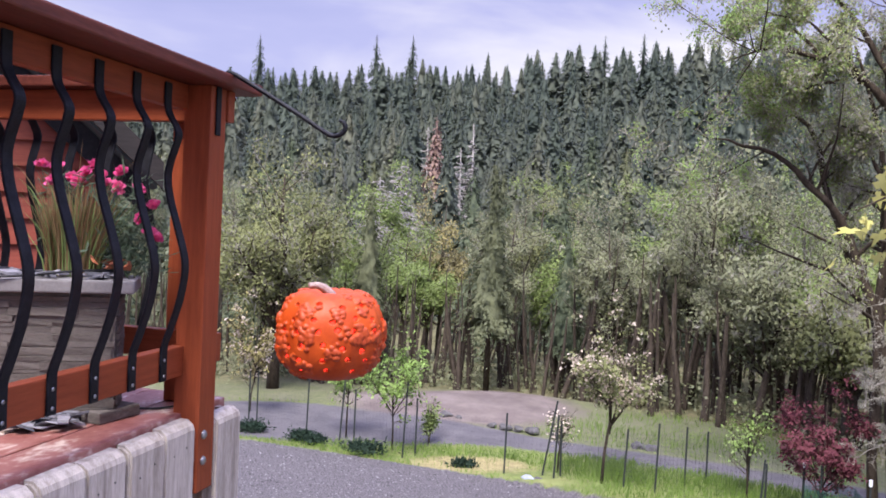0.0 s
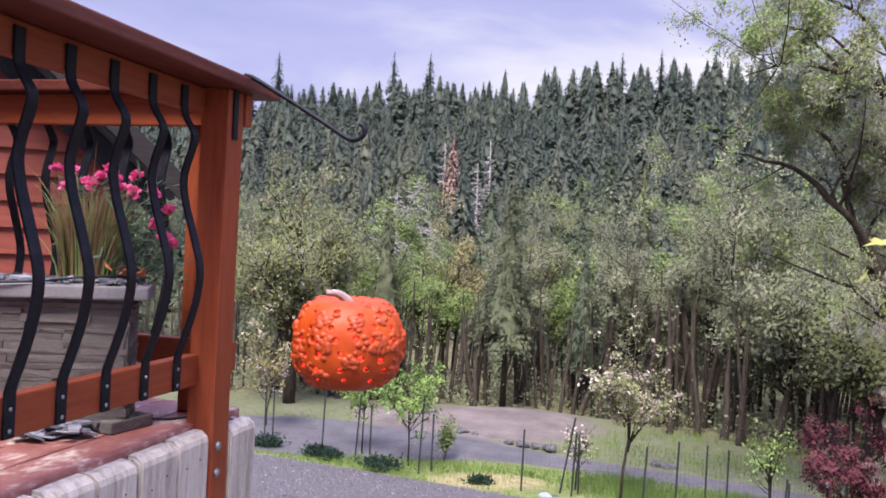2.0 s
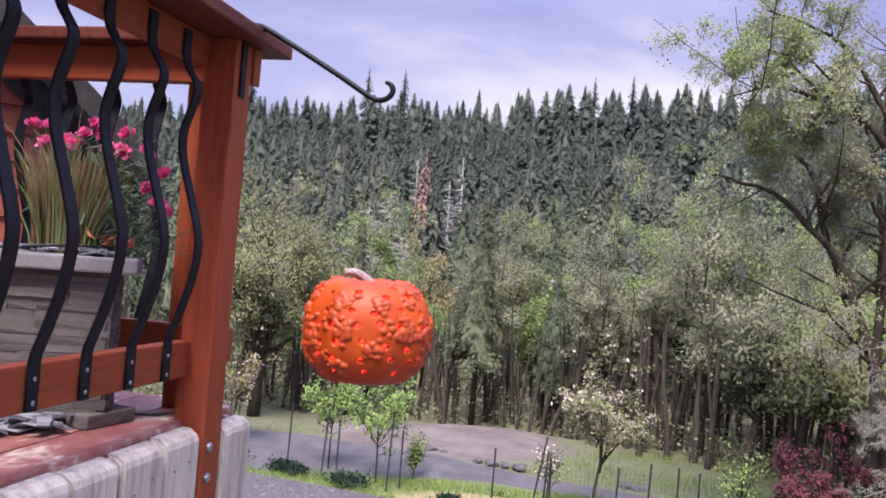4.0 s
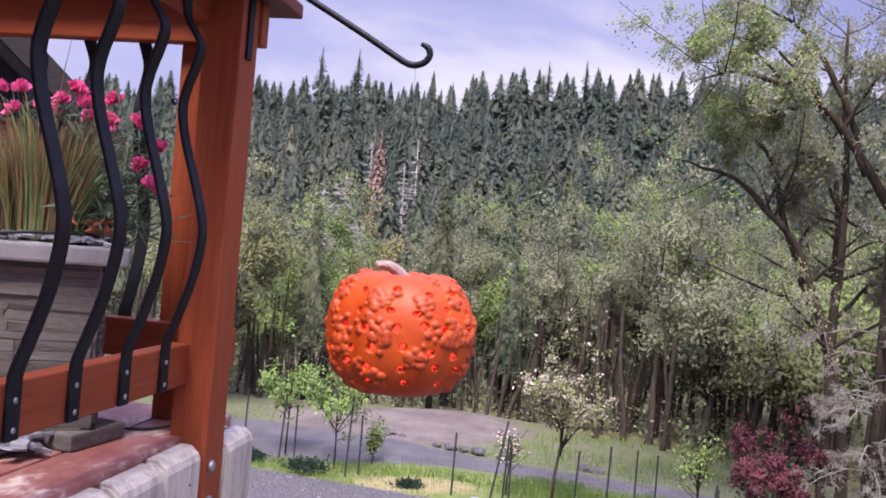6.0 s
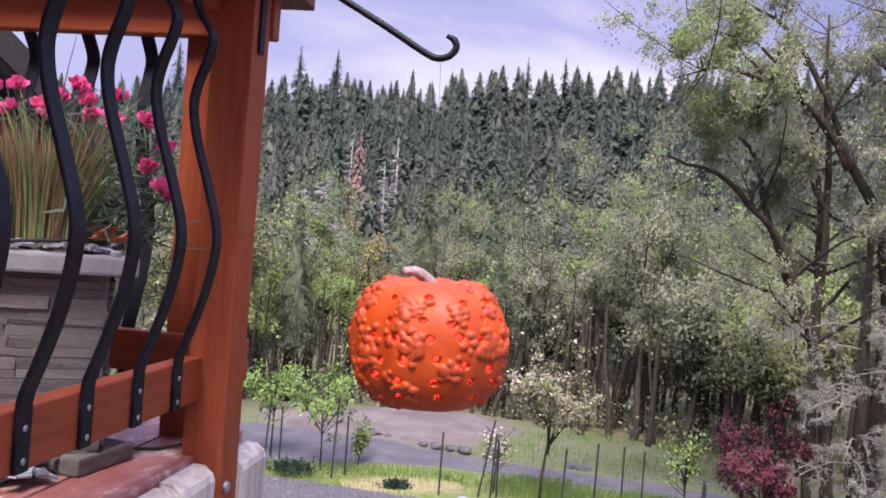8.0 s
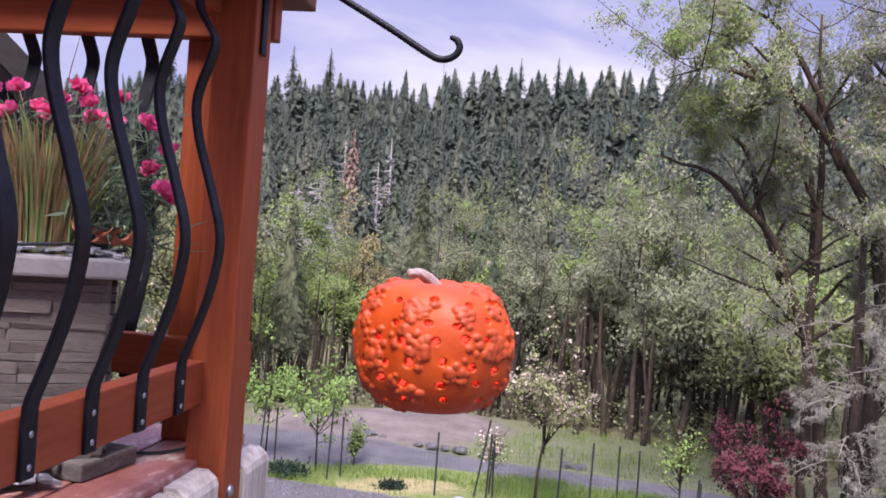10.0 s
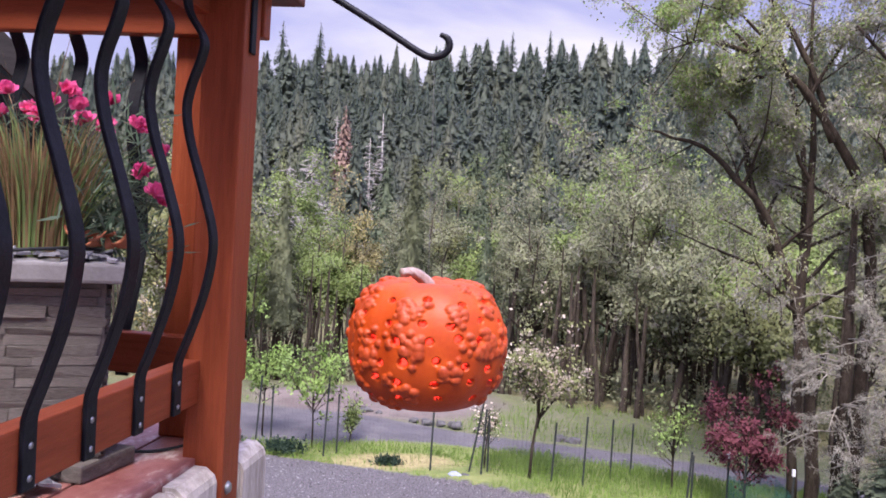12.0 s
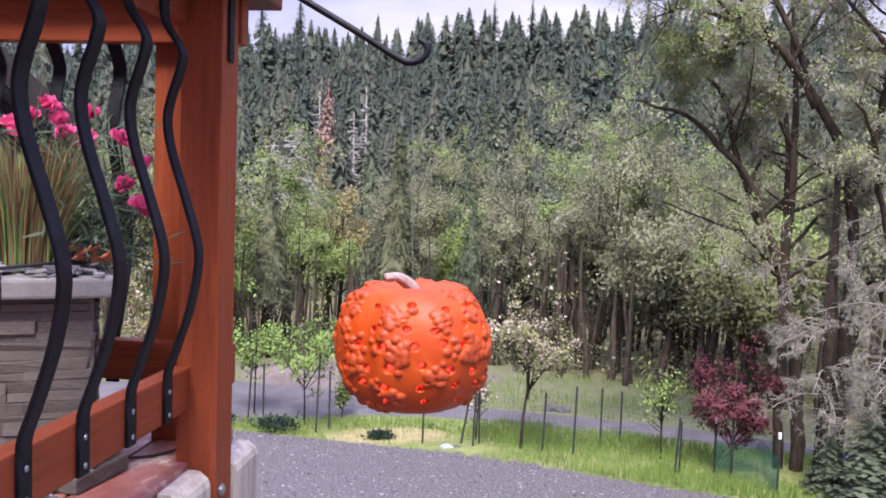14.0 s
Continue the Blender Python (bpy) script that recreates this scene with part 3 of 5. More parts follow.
def build_pumpkin():
    rng = np.random.default_rng(5)
    e = thing("pumpkin_lantern", "warty orange pumpkin lantern with drilled glowing holes, hanging on wire", "pumpkin", Matrix.Translation((-0.474, 2.58, 5.572)) @ Matrix.Rotation(0.5, 4, "Z"))
    nu, nv = 440, 240
    th = np.arange(nu) * 2 * np.pi / nu
    ph = np.linspace(0.004, np.pi - 0.004, nv)
    T, P = np.meshgrid(th, ph)
    D = np.stack([np.sin(P) * np.cos(T), np.sin(P) * np.sin(T), np.cos(P)], -1)
    rr = 0.160 * np.sin(P) ** 0.80
    rib = 1 - 0.040 * (0.5 + 0.5 * np.cos(T * 9)) ** 2 * np.sin(P) - 0.02 * np.cos(2 * T + 0.4)
    zz = 0.139 * np.sign(np.cos(P)) * np.abs(np.cos(P)) ** 0.9
    dim = np.exp(-(P / 0.33) ** 2) * 0.034 + np.exp(-((np.pi - P) / 0.4) ** 2) * 0.02
    base = np.stack([rr * rib * np.cos(T), rr * rib * np.sin(T), zz - dim * np.sign(np.cos(P))], -1)
    disp = np.zeros_like(P)
    wart = np.zeros_like(P)

    def ang(d):
        return np.arccos(np.clip(D @ d, -1, 1)) * 0.15

    def unit(z, a):
        s = math.sqrt(max(0, 1 - z * z))
        return np.array([s * math.cos(a), s * math.sin(a), z])

    holes = []
    for row, z in enumerate((0.62, 0.36, 0.12, -0.12, -0.36, -0.60)):
        n = (11, 15, 17, 17, 15, 11)[row]
        for k in range(n):
            holes.append(unit(z + rng.uniform(-0.06, 0.06), (k + 0.5 * (row % 2) + rng.uniform(-0.18, 0.18)) * 2 * math.pi / n))
    for c in range(100):
        cd = unit(rng.uniform(-0.85, 0.9), rng.uniform(0, 6.283))
        for q in range(rng.integers(5, 19)):
            d = cd + rng.normal(size=3) * rng.uniform(0.035, 0.095)
            d /= np.linalg.norm(d)
            if min(np.linalg.norm(d - h) for h in holes) < 0.092:
                continue
            r = rng.uniform(0.0045, 0.0105)
            x = ang(d) / r
            h = np.where(x < 1, r * 0.66 * np.sqrt(np.clip(1 - x * x, 0, 1)), 0)
            disp = np.maximum(disp, h)
            wart = np.maximum(wart, (x < 0.98).astype(float))
    inside = np.zeros(P.shape, bool)
    for hd in holes:
        r = rng.uniform(0.0068, 0.0090)
        x = ang(hd) / r
        m = x < 1
        disp = np.where(m, -0.016 * np.clip((1 - x) * 6, 0, 1), disp)
        inside |= x < 0.97
        wart = np.where(m, 0, wart)
    nrm = base / (np.linalg.norm(base, axis=-1, keepdims=True) + 1e-9)
    pos = base + nrm * disp[..., None]
    v = pos.reshape(-1, 3)
    i, j = np.meshgrid(np.arange(nv - 1), np.arange(nu), indexing="ij")
    k = (j + 1) % nu
    f = np.stack([i * nu + j, (i + 1) * nu + j, (i + 1) * nu + k, i * nu + k], -1).reshape(-1, 4)
    fin = inside[i, j] & inside[i + 1, k]
    fw = (wart[i, j] + wart[i + 1, k]) > 1
    idx = np.where(fin, 2, np.where(fw, 1, 0)).ravel()
    part("shell", np_mesh("shell", v, f, [M["pumpkin"], M["wart"], M["hole"]], idx, smooth=True), None, e, "orange warty shell with glowing drilled holes")
    # stem: a ribbed, bent stalk
    line = smooth_line([(0, 0, 0.082), (0.001, 0, 0.105), (-0.013, 0, 0.122), (-0.040, 0, 0.137), (-0.070, 0, 0.138)], 22)
    sv, sf = tube(line, np.linspace(0.016, 0.0075, 22), 16)
    sv = sv.copy()
    for r in range(22):
        c = line[r]
        for q in range(16):
            sv[r * 16 + q] = c + (sv[r * 16 + q] - c) * (1.0 + (0.16 if q % 3 == 0 else -0.08))
    part("stem", np_mesh("stem", sv, sf, [M["pstem"]], smooth=True), None, e, "dry tan curved stem")
    # wire to the hook, and the ring below
    inv = e.matrix_world.inverted()
    top = inv @ (DECK @ Vector((0.449, 0.141, 0.664)))
    wv, wf = tube([(0.004, 0.012, 0.09), tuple(top)], 0.00045, 5)
    part("wire", np_mesh("wire", wv, wf, [M["wire"]]), None, e)
    a = np.linspace(0, 2 * np.pi, 17)
    rv, rf = tube(np.stack([0.007 * np.cos(a), 0 * a, -0.125 + 0.007 * np.sin(a)], 1), 0.0012, 6, False)
    part("ring", np_mesh("ring", rv, rf, [M["iron"]]), None, e)


def build_planter():
    rng = np.random.default_rng(8)
    TURN = DECK @ Matrix.Translation((-0.060, -0.055, 0)) @ Matrix.Rotation(radians(30), 4, "Z") @ Matrix.Translation((0.060, 0.055, 0))
    pl = thing("planter", "grey ledge-stone planter with cast stone cap standing on deck", "planter", TURN)
    part("core", box((-0.86, -0.0225, DZ), (-0.110, 0.14, 0.19), 0.004), M["ledge"], pl)
    part("cap", box((-0.93, -0.060, 0.1905), (-0.060, 0.178, 0.228), 0.006), M["concrete"], pl, "smooth grey cast stone cap")
    shapes = []
    for k in range(6):
        b = bmesh.new()
        bmesh.ops.create_cube(b, size=1.0)
        for v in b.verts:
            if v.co.y < 0:
                v.co.y += rng.uniform(-0.14, 0.14)
            v.co.z += rng.uniform(-0.06, 0.06)
            v.co.x += rng.uniform(-0.03, 0.03)
        bmesh.ops.bevel(b, geom=b.edges[:], offset=0.03, segments=1, affect="EDGES")
        shapes.append(bm_mesh("stone", b, M["ledge"]))
    z = DZ + 0.001
    while z < 0.185:
        h = min(rng.uniform(0.013, 0.027), 0.1885 - z)
        if h < 0.012:
            break
        x = -0.117 - rng.uniform(0, 0.02) + 0.012
        first = True
        while x > -0.86:
            ln = rng.uniform(0.06, 0.19)
            o = part("stone", shapes[rng.integers(6)], None, pl)
            dep = rng.uniform(0.018, 0.023)
            o.location, o.scale = (x - ln / 2, -0.012 - dep / 2 + 0.004, z + h / 2), (ln - 0.0008, dep, h - 0.0006)
            x -= ln
        y = -0.012
        while y < 0.13:
            ln = min(rng.uniform(0.06, 0.12), 0.15 - y)
            o = part("stone", shapes[rng.integers(6)], None, pl)
            o.matrix_local = Matrix.Translation((-0.110, y + ln / 2, z + h / 2)) @ Matrix.Rotation(radians(90), 4, "Z") @ Matrix.Diagonal((ln - 0.003, 0.018, h - 0.003, 1))
            y += ln
        z += h

    # slate chips on the cap and on the deck
    def chips(name, label, n, place, m=DECK):
        vs, fs, c = [], [], 0
        for k in range(n):
            x, y, zz, s = place(k)
            cnt = 4
            a = np.arange(4) * 1.5708 + rng.uniform(-0.35, 0.35, 4)
            ring = np.stack([np.cos(a) * s, np.sin(a) * s * rng.uniform(0.25, 0.6), 0 * a], 1)
            t = rng.uniform(0.003, 0.007)
            R = np.array(Euler((rng.normal() * 0.13, rng.normal() * 0.13, rng.uniform(0, 6.28))).to_matrix())
            lo, hi = ring @ R.T + (x, y, zz), (ring * 0.94 + (0, 0, t)) @ R.T + (x, y, zz)
            vs += [lo, hi]
            ring_i = list(range(cnt))
            for q in range(cnt):
                r = (q + 1) % cnt
                fs.append((c + q, c + r, c + cnt + r, c + cnt + q))
            fs.append((c + 4, c + 5, c + 6, c + 7))
            c += 2 * cnt
        me = np_mesh(name, np.concatenate(vs), np.array(fs), [M["slate"]])
        o = tagged(new(name, me), label, "slate", kind="stuff")
        o.matrix_world = m

    chips("slate_chips", "grey slate chips spread over planter cap", 230,
          lambda k: (rng.uniform(-0.86, -0.10), rng.uniform(-0.045, 0.16), 0.230 + rng.uniform(0, 0.010), rng.uniform(0.012, 0.035)), TURN)
    chips("slate_pile", "small pile of broken slate on deck", 55,
          lambda k: (-0.235 + rng.normal() * 0.045, -0.16 + rng.normal() * 0.05, DZ + 0.004 + rng.uniform(0, 0.03), rng.uniform(0.022, 0.060)))
    o = tagged(new("stone_slab", bm_mesh("stone_slab", box((-0.05, -0.085, 0), (0.02, 0.075, 0.034), 0.006), M["ledge"])), "flat grey stone block lying on deck", "stone")
    o.matrix_world = DECK @ pose(-0.13, -0.02, DZ + 0.001, 0, 0, -8)
    v, f = tube(smooth_line([(-0.92, -0.05, 0.24), (-0.6, -0.07, 0.232), (-0.40, -0.066, 0.233), (-0.26, -0.03, 0.246), (-0.17, 0.03, 0.25), (-0.12, 0.07, 0.246)], 30), 0.0035, 8)
    o = tagged(new("drip_tube", np_mesh("drip_tube", v, f, [M["rubber"]], smooth=True)), "thin black irrigation tube over planter cap", "tube")
    o.matrix_world = TURN
    v, f = tube(smooth_line([(-0.14, 0.10, DZ + 0.005), (-0.09, 0.13, DZ + 0.004), (-0.045, 0.17, DZ + 0.012), (-0.05, 0.195, DZ + 0.03)], 16), 0.0035, 8)
    o = tagged(new("drip_tube", np_mesh("drip_tube", v, f, [M["rubber"]], smooth=True)), "thin black irrigation tube end on deck", "tube")
    o.matrix_world = DECK

    # clump of sedge
    def blades(n, h0, h1, spread, lean, width, cx, cy, fall):
        vs, fs, c = [], [], 0
        for k in range(n):
            a = rng.uniform(0, 6.283)
            r = spread * math.sqrt(rng.random())
            p = np.array([cx + r * math.cos(a), cy + 0.55 * r * math.sin(a), 0.0])
            h = rng.uniform(h0, h1)
            d = np.array([math.cos(a), math.sin(a) * 0.6, 0]) * lean * rng.uniform(0.2, 1.3) * (0.35 + r / spread) + rng.normal(size=3) * (0.05, 0.05, 0)
            s = np.array([-math.sin(a + rng.normal()), math.cos(a + rng.normal()), 0])
            w = width * rng.uniform(0.6, 1.3)
            for q in range(6):
                t = q / 5
                c0 = p + np.array([0, 0, h * t]) + d * h * t ** 1.7 - np.array([0, 0, fall * h * t ** 3.2])
                ww = w * (1 - t) ** 0.7 + 0.0002
                vs += [c0 - s * ww, c0 + s * ww]
                if q:
                    fs.append((c - 2, c - 1, c + 1, c))
                c += 2
        return np.array(vs), np.array(fs)

    g = thing("sedge", "clump of green and straw-coloured sedge growing in planter", "ornamental grass", DECK @ Matrix.Translation((-0.295, -0.02, 0.23)))
    v, f = blades(640, 0.15, 0.29, 0.085, 0.22, 0.0019, 0, 0, 0.05)
    part("straw", np_mesh("straw", v, f, [M["blade_straw"]]), None, g, "", "stuff")
    v, f = blades(210, 0.20, 0.37, 0.09, 0.42, 0.0020, 0, 0, 0.22)
    part("green_foliage", np_mesh("green_foliage", v, f, [M["blade_green"]]), None, g, "", "stuff")
    v, f = blades(10, 0.36, 0.46, 0.06, 0.75, 0.0022, 0, 0, 0.15)
    part("flower_growth", np_mesh("flower_growth", v, f, [M["blade_straw"]]), None, g, "", "stuff")

    # pinks
    d = thing("pinks", "pink double carnations with grey-green leaves growing in planter", "flowers", DECK)
    vs, fs, c = [], [], 0
    blooms = [(-0.49, 0.55), (-0.41, 0.545), (-0.385, 0.513), (-0.355, 0.505), (-0.27, 0.548), (-0.265, 0.498), (-0.205, 0.535), (-0.21, 0.492), (-0.25, 0.52),
              (-0.10, 0.44), (-0.085, 0.36), (-0.135, 0.488), (-0.115, 0.40), (-0.43, 0.50), (-0.33, 0.53), (-0.095, 0.345)]
    for x, z in blooms:
        y = 0.03 + rng.uniform(-0.035, 0.03)
        x += 0.025
        root = (-0.20 + rng.uniform(-0.12, 0.04), 0.03, 0.235)
        mid = ((root[0] + x) / 2, y, (0.235 + z) / 2 + 0.05)
        sv, sf = tube(smooth_line([root, mid, (x, y, z - 0.008)], 10), 0.0013, 4, False)
        part("stalk", np_mesh("stalk", sv, sf, [M["stem"]]), None, d)
        n = 84
        a = rng.uniform(0, 6.283, n)
        tilt = rng.uniform(0.15, 1.25, n)
        dirs = np.stack([np.cos(a) * np.sin(tilt), np.sin(a) * np.sin(tilt), np.cos(tilt)], 1)
        ax = rng.normal(size=3) * 0.4 + (0.1, -0.45, 0.8)
        ax /= np.linalg.norm(ax)
        e1 = np.cross(ax, (1, 0, 0.2))
        e1 /= np.linalg.norm(e1)
        e2 = np.cross(ax, e1)
        dirs = dirs @ np.array([e1, e2, ax])
        side_ = np.cross(dirs, rng.normal(size=(n, 3)))
        side_ /= np.linalg.norm(side_, axis=1)[:, None]
        ln = rng.uniform(0.015, 0.029, n)[:, None]
        p0 = np.array([x, y, z])
        pv = np.stack([p0 + 0 * dirs, p0 + dirs * ln * 0.8 + side_ * 0.0065, p0 + dirs * ln * 1.05, p0 + dirs * ln * 0.8 - side_ * 0.0065], 1).reshape(-1, 3)
        part("bloom", np_mesh("bloom", pv, np.arange(4 * n).reshape(-1, 4), [M["pink"]]), None, d)
    n = 420
    up = np.stack([rng.uniform(-0.46, -0.09, n), 0.04 + rng.normal(size=n) * 0.03, rng.uniform(0.33, 0.52, n)], 1)
    v, f = leaf_quads(rng, up, 0.05, droop=-0.6, ratio=0.07)
    part("stem_growth", np_mesh("stem_growth", v, f, [M["stem"]]), None, d, "", "stuff")
    n = 620
    cen = np.stack([-0.17 + rng.normal(size=n) * 0.05, 0.04 + rng.normal(size=n) * 0.035, 0.25 + np.abs(rng.normal(size=n)) * 0.085], 1)
    v, f = leaf_quads(rng, cen, 0.055, droop=-0.3, ratio=0.10)
    part("leaves", np_mesh("leaves", v, f, [M["stem"]]), None, d, "", "stuff")
    # dry leaves at the foot of the clump
    e = thing("dry_leaves", "curled rust-brown dry leaves on planter", "dead leaves", DECK)
    for k in range(9):
        s = rng.uniform(0.025, 0.05)
        u_, v_ = np.meshgrid(np.linspace(-1, 1, 7), np.linspace(0, 1, 9))
        w_ = 0.45 * np.sin(np.pi * v_ ** 0.8)
        pts = np.stack([u_ * w_, v_ * np.cos(v_ * 1.2), np.sin(v_ * 1.3) * 0.5 + 0.35 * (u_ * w_ * 2) ** 2], -1).reshape(-1, 3) * s
        R = np.array(Euler((rng.uniform(-0.6, 0.8), rng.uniform(-0.8, 0.8), rng.uniform(0, 6.28))).to_matrix())
        pts = pts @ R.T + (-0.165 + rng.normal() * 0.03, 0.0 + rng.normal() * 0.025, 0.247 + rng.uniform(0, 0.035))
        a, b = np.meshgrid(np.arange(8), np.arange(6), indexing="ij")
        f = np.stack([a * 7 + b, a * 7 + b + 1, (a + 1) * 7 + b + 1, (a + 1) * 7 + b], -1).reshape(-1, 4)
        part("leaf", np_mesh("leaf", pts, f, [M["terracotta"]], smooth=True), None, e)


def build_cabin():
    c = thing("cabin", "red lap-sided cabin with dark pitched roof", "house",
              Matrix.Translation((-2.2, 6.2, 0)) @ Matrix.Rotation(radians(24), 4, "Z") @ Matrix.Translation((2.2, -6.2, 0)))

    def rake(x):
        return 6.57 - 0.925 * (x + 2.62)

    wall = part("wall", box((-6.0, 6.24, 0.0), (-2.52, 9.0, 6.05), 0.0), M["siding"], c)
    g = bmesh.new()
    pts = [(-6.0, 6.05), (-2.52, 6.05), (-6.0, 9.2)]
    a = [g.verts.new((x, 6.24, z)) for x, z in pts]
    b = [g.verts.new((x, 9.0, z)) for x, z in pts]
    g.faces.new(a), g.faces.new(b[::-1])
    for i in range(3):
        g.faces.new((a[i], b[i], b[(i + 1) % 3], a[(i + 1) % 3]))
    part("gable", g, M["siding"], c)
    z = 4.2
    while z < 8.6:
        x1 = min(-2.64, -2.62 - (z + 0.35 - 6.57) / 0.925)
        if x1 > -5.5:
            b = bmesh.new()
            vs = [b.verts.new(p) for p in ((-6.0, 6.236, z + 0.185), (-6.0, 6.205, z), (-6.0, 6.238, z), (x1, 6.236, z + 0.185), (x1, 6.205, z), (x1, 6.238, z))]
            for q in ((0, 2, 1), (3, 4, 5), (0, 1, 4, 3), (1, 2, 5, 4), (0, 3, 5, 2)):
                b.faces.new([vs[k] for k in q])
            part("siding_board", b, M["siding"], c)
        z += 0.18
    part("corner_trim", box((-2.64, 6.17, 0.0), (-2.51, 6.26, 6.1), 0.004), M["trim"], c, "grey-green corner board")

    def slab(x0, x1, y0, y1, lo, hi, mat, name, label=""):
        b = bmesh.new()
        prof = [(x0, rake(x0) + lo), (x1, rake(x1) + lo), (x1, rake(x1) + hi), (x0, rake(x0) + hi)]
        p = [b.verts.new((x, y0, z)) for x, z in prof]
        q = [b.verts.new((x, y1, z)) for x, z in prof]
        b.faces.new(p), b.faces.new(q[::-1])
        for i in range(4):
            b.faces.new((p[i], q[i], q[(i + 1) % 4], p[(i + 1) % 4]))
        bmesh.ops.recalc_face_normals(b, faces=b.faces[:])
        part(name, b, mat, c, label)

    slab(-6.2, -2.26, 5.72, 9.2, -0.10, 0.02, M["roofing"], "roof")
    slab(-6.2, -2.25, 5.66, 5.715, -0.17, 0.01, M["rafter"], "fascia", "brown rake board")
    slab(-6.0, -2.28, 5.74, 6.20, -0.19, -0.105, M["trim"], "soffit", "grey soffit board")
    slab(-6.0, -2.32, 6.12, 6.20, -0.42, -0.20, M["roofing"], "frieze")


def build_shade_house():
    """Assumed house beside and behind the camera's view, added to shade deck and planter."""
    h = thing("house", "unseen wall and porch roof added to shade the deck", "house", DECK, kind="structure")
    # unseen wall, roof and post that keep sun and sky off the planter
    part("wall", box((-2.6, -7.0, -5.47), (-2.3, -0.2, 2.6), 0.0), M["siding"], h)
    part("shade_roof", box((-2.6, -7.0, 2.3), (-0.8, -0.5, 2.42), 0.0), M["rafter"], h)
    part("porch_post", box((-1.0, -2.2, DZ), (-0.88, -2.08, 2.3), 0.004), M["stain_up"], h)


build_shade_house()
build_deck()
build_railings()
build_pumpkin()
build_planter()
build_cabin()

# ---------------------------------------------------------------- trees
def conifer(rng, whorls, boughs, spikes, radius, droop=0.25, bare=0.12, ragged=0.3, wide=0.42, heart=0.84):
    """A fir one metre tall: drooping boughs in whorls, each a feathered spray. Corners and triangles."""
    V, F = [], []
    n = 0
    for w in range(whorls):
        z = bare + (1 - bare) * (w + rng.uniform(-0.3, 0.3)) / whorls
        z = min(max(z, bare), 0.995)
        r = radius * min(1.0, 1.15 * (1 - z) ** 0.85 + 0.05) * (0.75 if z < bare + 0.1 else 1.0)
        for k in range(boughs if z < 0.9 else max(4, boughs - 3)):
            a = rng.uniform(0, 2 * np.pi)
            zj = z + rng.uniform(-0.8, 0.8) * (1 - bare) / whorls * (1.0 if z < 0.95 else 0.3)
            ln = r * rng.uniform(1 - ragged, 1 + ragged * 0.7)
            d = np.array([np.cos(a), np.sin(a), 0.0])
            s = np.array([-np.sin(a), np.cos(a), 0.0])
            dr = droop * rng.uniform(0.5, 1.5) * ln
            t = np.linspace(0.08, 1, spikes + 1)
            up = 0.10 * ln
            spine = np.array([0, 0, zj]) + d * (t * ln)[:, None] + np.array([0, 0, 1.0]) * (up * t - dr * t * t)[:, None]
            for q in range(spikes):
                w_ = ln * wide * (1.15 - t[q]) * rng.uniform(0.7, 1.2)
                for sg in (-1, 1):
                    tip = spine[q] + d * ln * (0.26 if spikes < 5 else 0.14) + s * sg * w_ - np.array([0, 0, 1]) * (w_ * rng.uniform(0.1, 0.5))
                    V += [spine[q], spine[q + 1], tip]
                    F.append((n, n + 1, n + 2) if sg > 0 else (n + 1, n, n + 2))
                    n += 3
    v, f = np.array(V), np.array(F)
    # dense heart of the crown
    zs = np.linspace(bare + 0.03, 0.95, 12)
    ring = []
    for z in zs:
        r = radius * heart * min(1.0, 1.05 * (1 - z))
        a = np.arange(7) * 2 * np.pi / 7 + rng.uniform(0, 6.28)
        rr = r * rng.uniform(0.6, 1.25, 7)
        ring.append(np.stack([np.cos(np.sort(a % 6.2832)) * rr, np.sin(np.sort(a % 6.2832)) * rr, z + rng.normal(size=7) * 0.012], 1))
    hv = np.concatenate(ring)
    hf = []
    for i in range(11):
        for j in range(7):
            k = (j + 1) % 7
            hf += [(i * 7 + j, i * 7 + k, (i + 1) * 7 + k), (i * 7 + j, (i + 1) * 7 + k, (i + 1) * 7 + j)]
    f = np.concatenate([f, np.array(hf) + len(v)])
    v = np.concatenate([v, hv])
    n = len(v)
    # leader
    lt = np.array([[0.004, 0, 0.93], [-0.003, 0.003, 0.93], [0, 0, 1.005]])
    return np.concatenate([v, lt]), np.concatenate([f, [[n, n + 1, n + 2]]])


def scatter(template, spots):
    """Copies of a template in one array. A spot: x, y, z, height, spread, turn, tint."""
    v, f = template
    S = np.asarray(spots, float)
    c, s = np.cos(S[:, 5]), np.sin(S[:, 5])
    x = v[None, :, 0] * c[:, None] - v[None, :, 1] * s[:, None]
    y = v[None, :, 0] * s[:, None] + v[None, :, 1] * c[:, None]
    k = (S[:, 3] * S[:, 4])[:, None]
    P = np.stack([x * k + S[:, 0:1], y * k + S[:, 1:2], v[None, :, 2] * S[:, 3:4] + S[:, 2:3]], -1)
    F = f[None] + (np.arange(len(S)) * len(v))[:, None, None]
    w = crown_normals(v, (0, 0, 0), 0.7, 0.16)
    nx = w[None, :, 0] * c[:, None] - w[None, :, 1] * s[:, None]
    ny = w[None, :, 0] * s[:, None] + w[None, :, 1] * c[:, None]
    W = np.stack([nx, ny, np.broadcast_to(w[None, :, 2], nx.shape)], -1)
    return P.reshape(-1, 3), F.reshape(-1, 3), np.repeat(S[:, 6], len(v)), W.reshape(-1, 3)


OPEN_LINES = [(-0.93, 120.0), (2.8, 120.0), (-3.1, 62.0), (-4.7, 62.0)]  # where dead trees stand clear


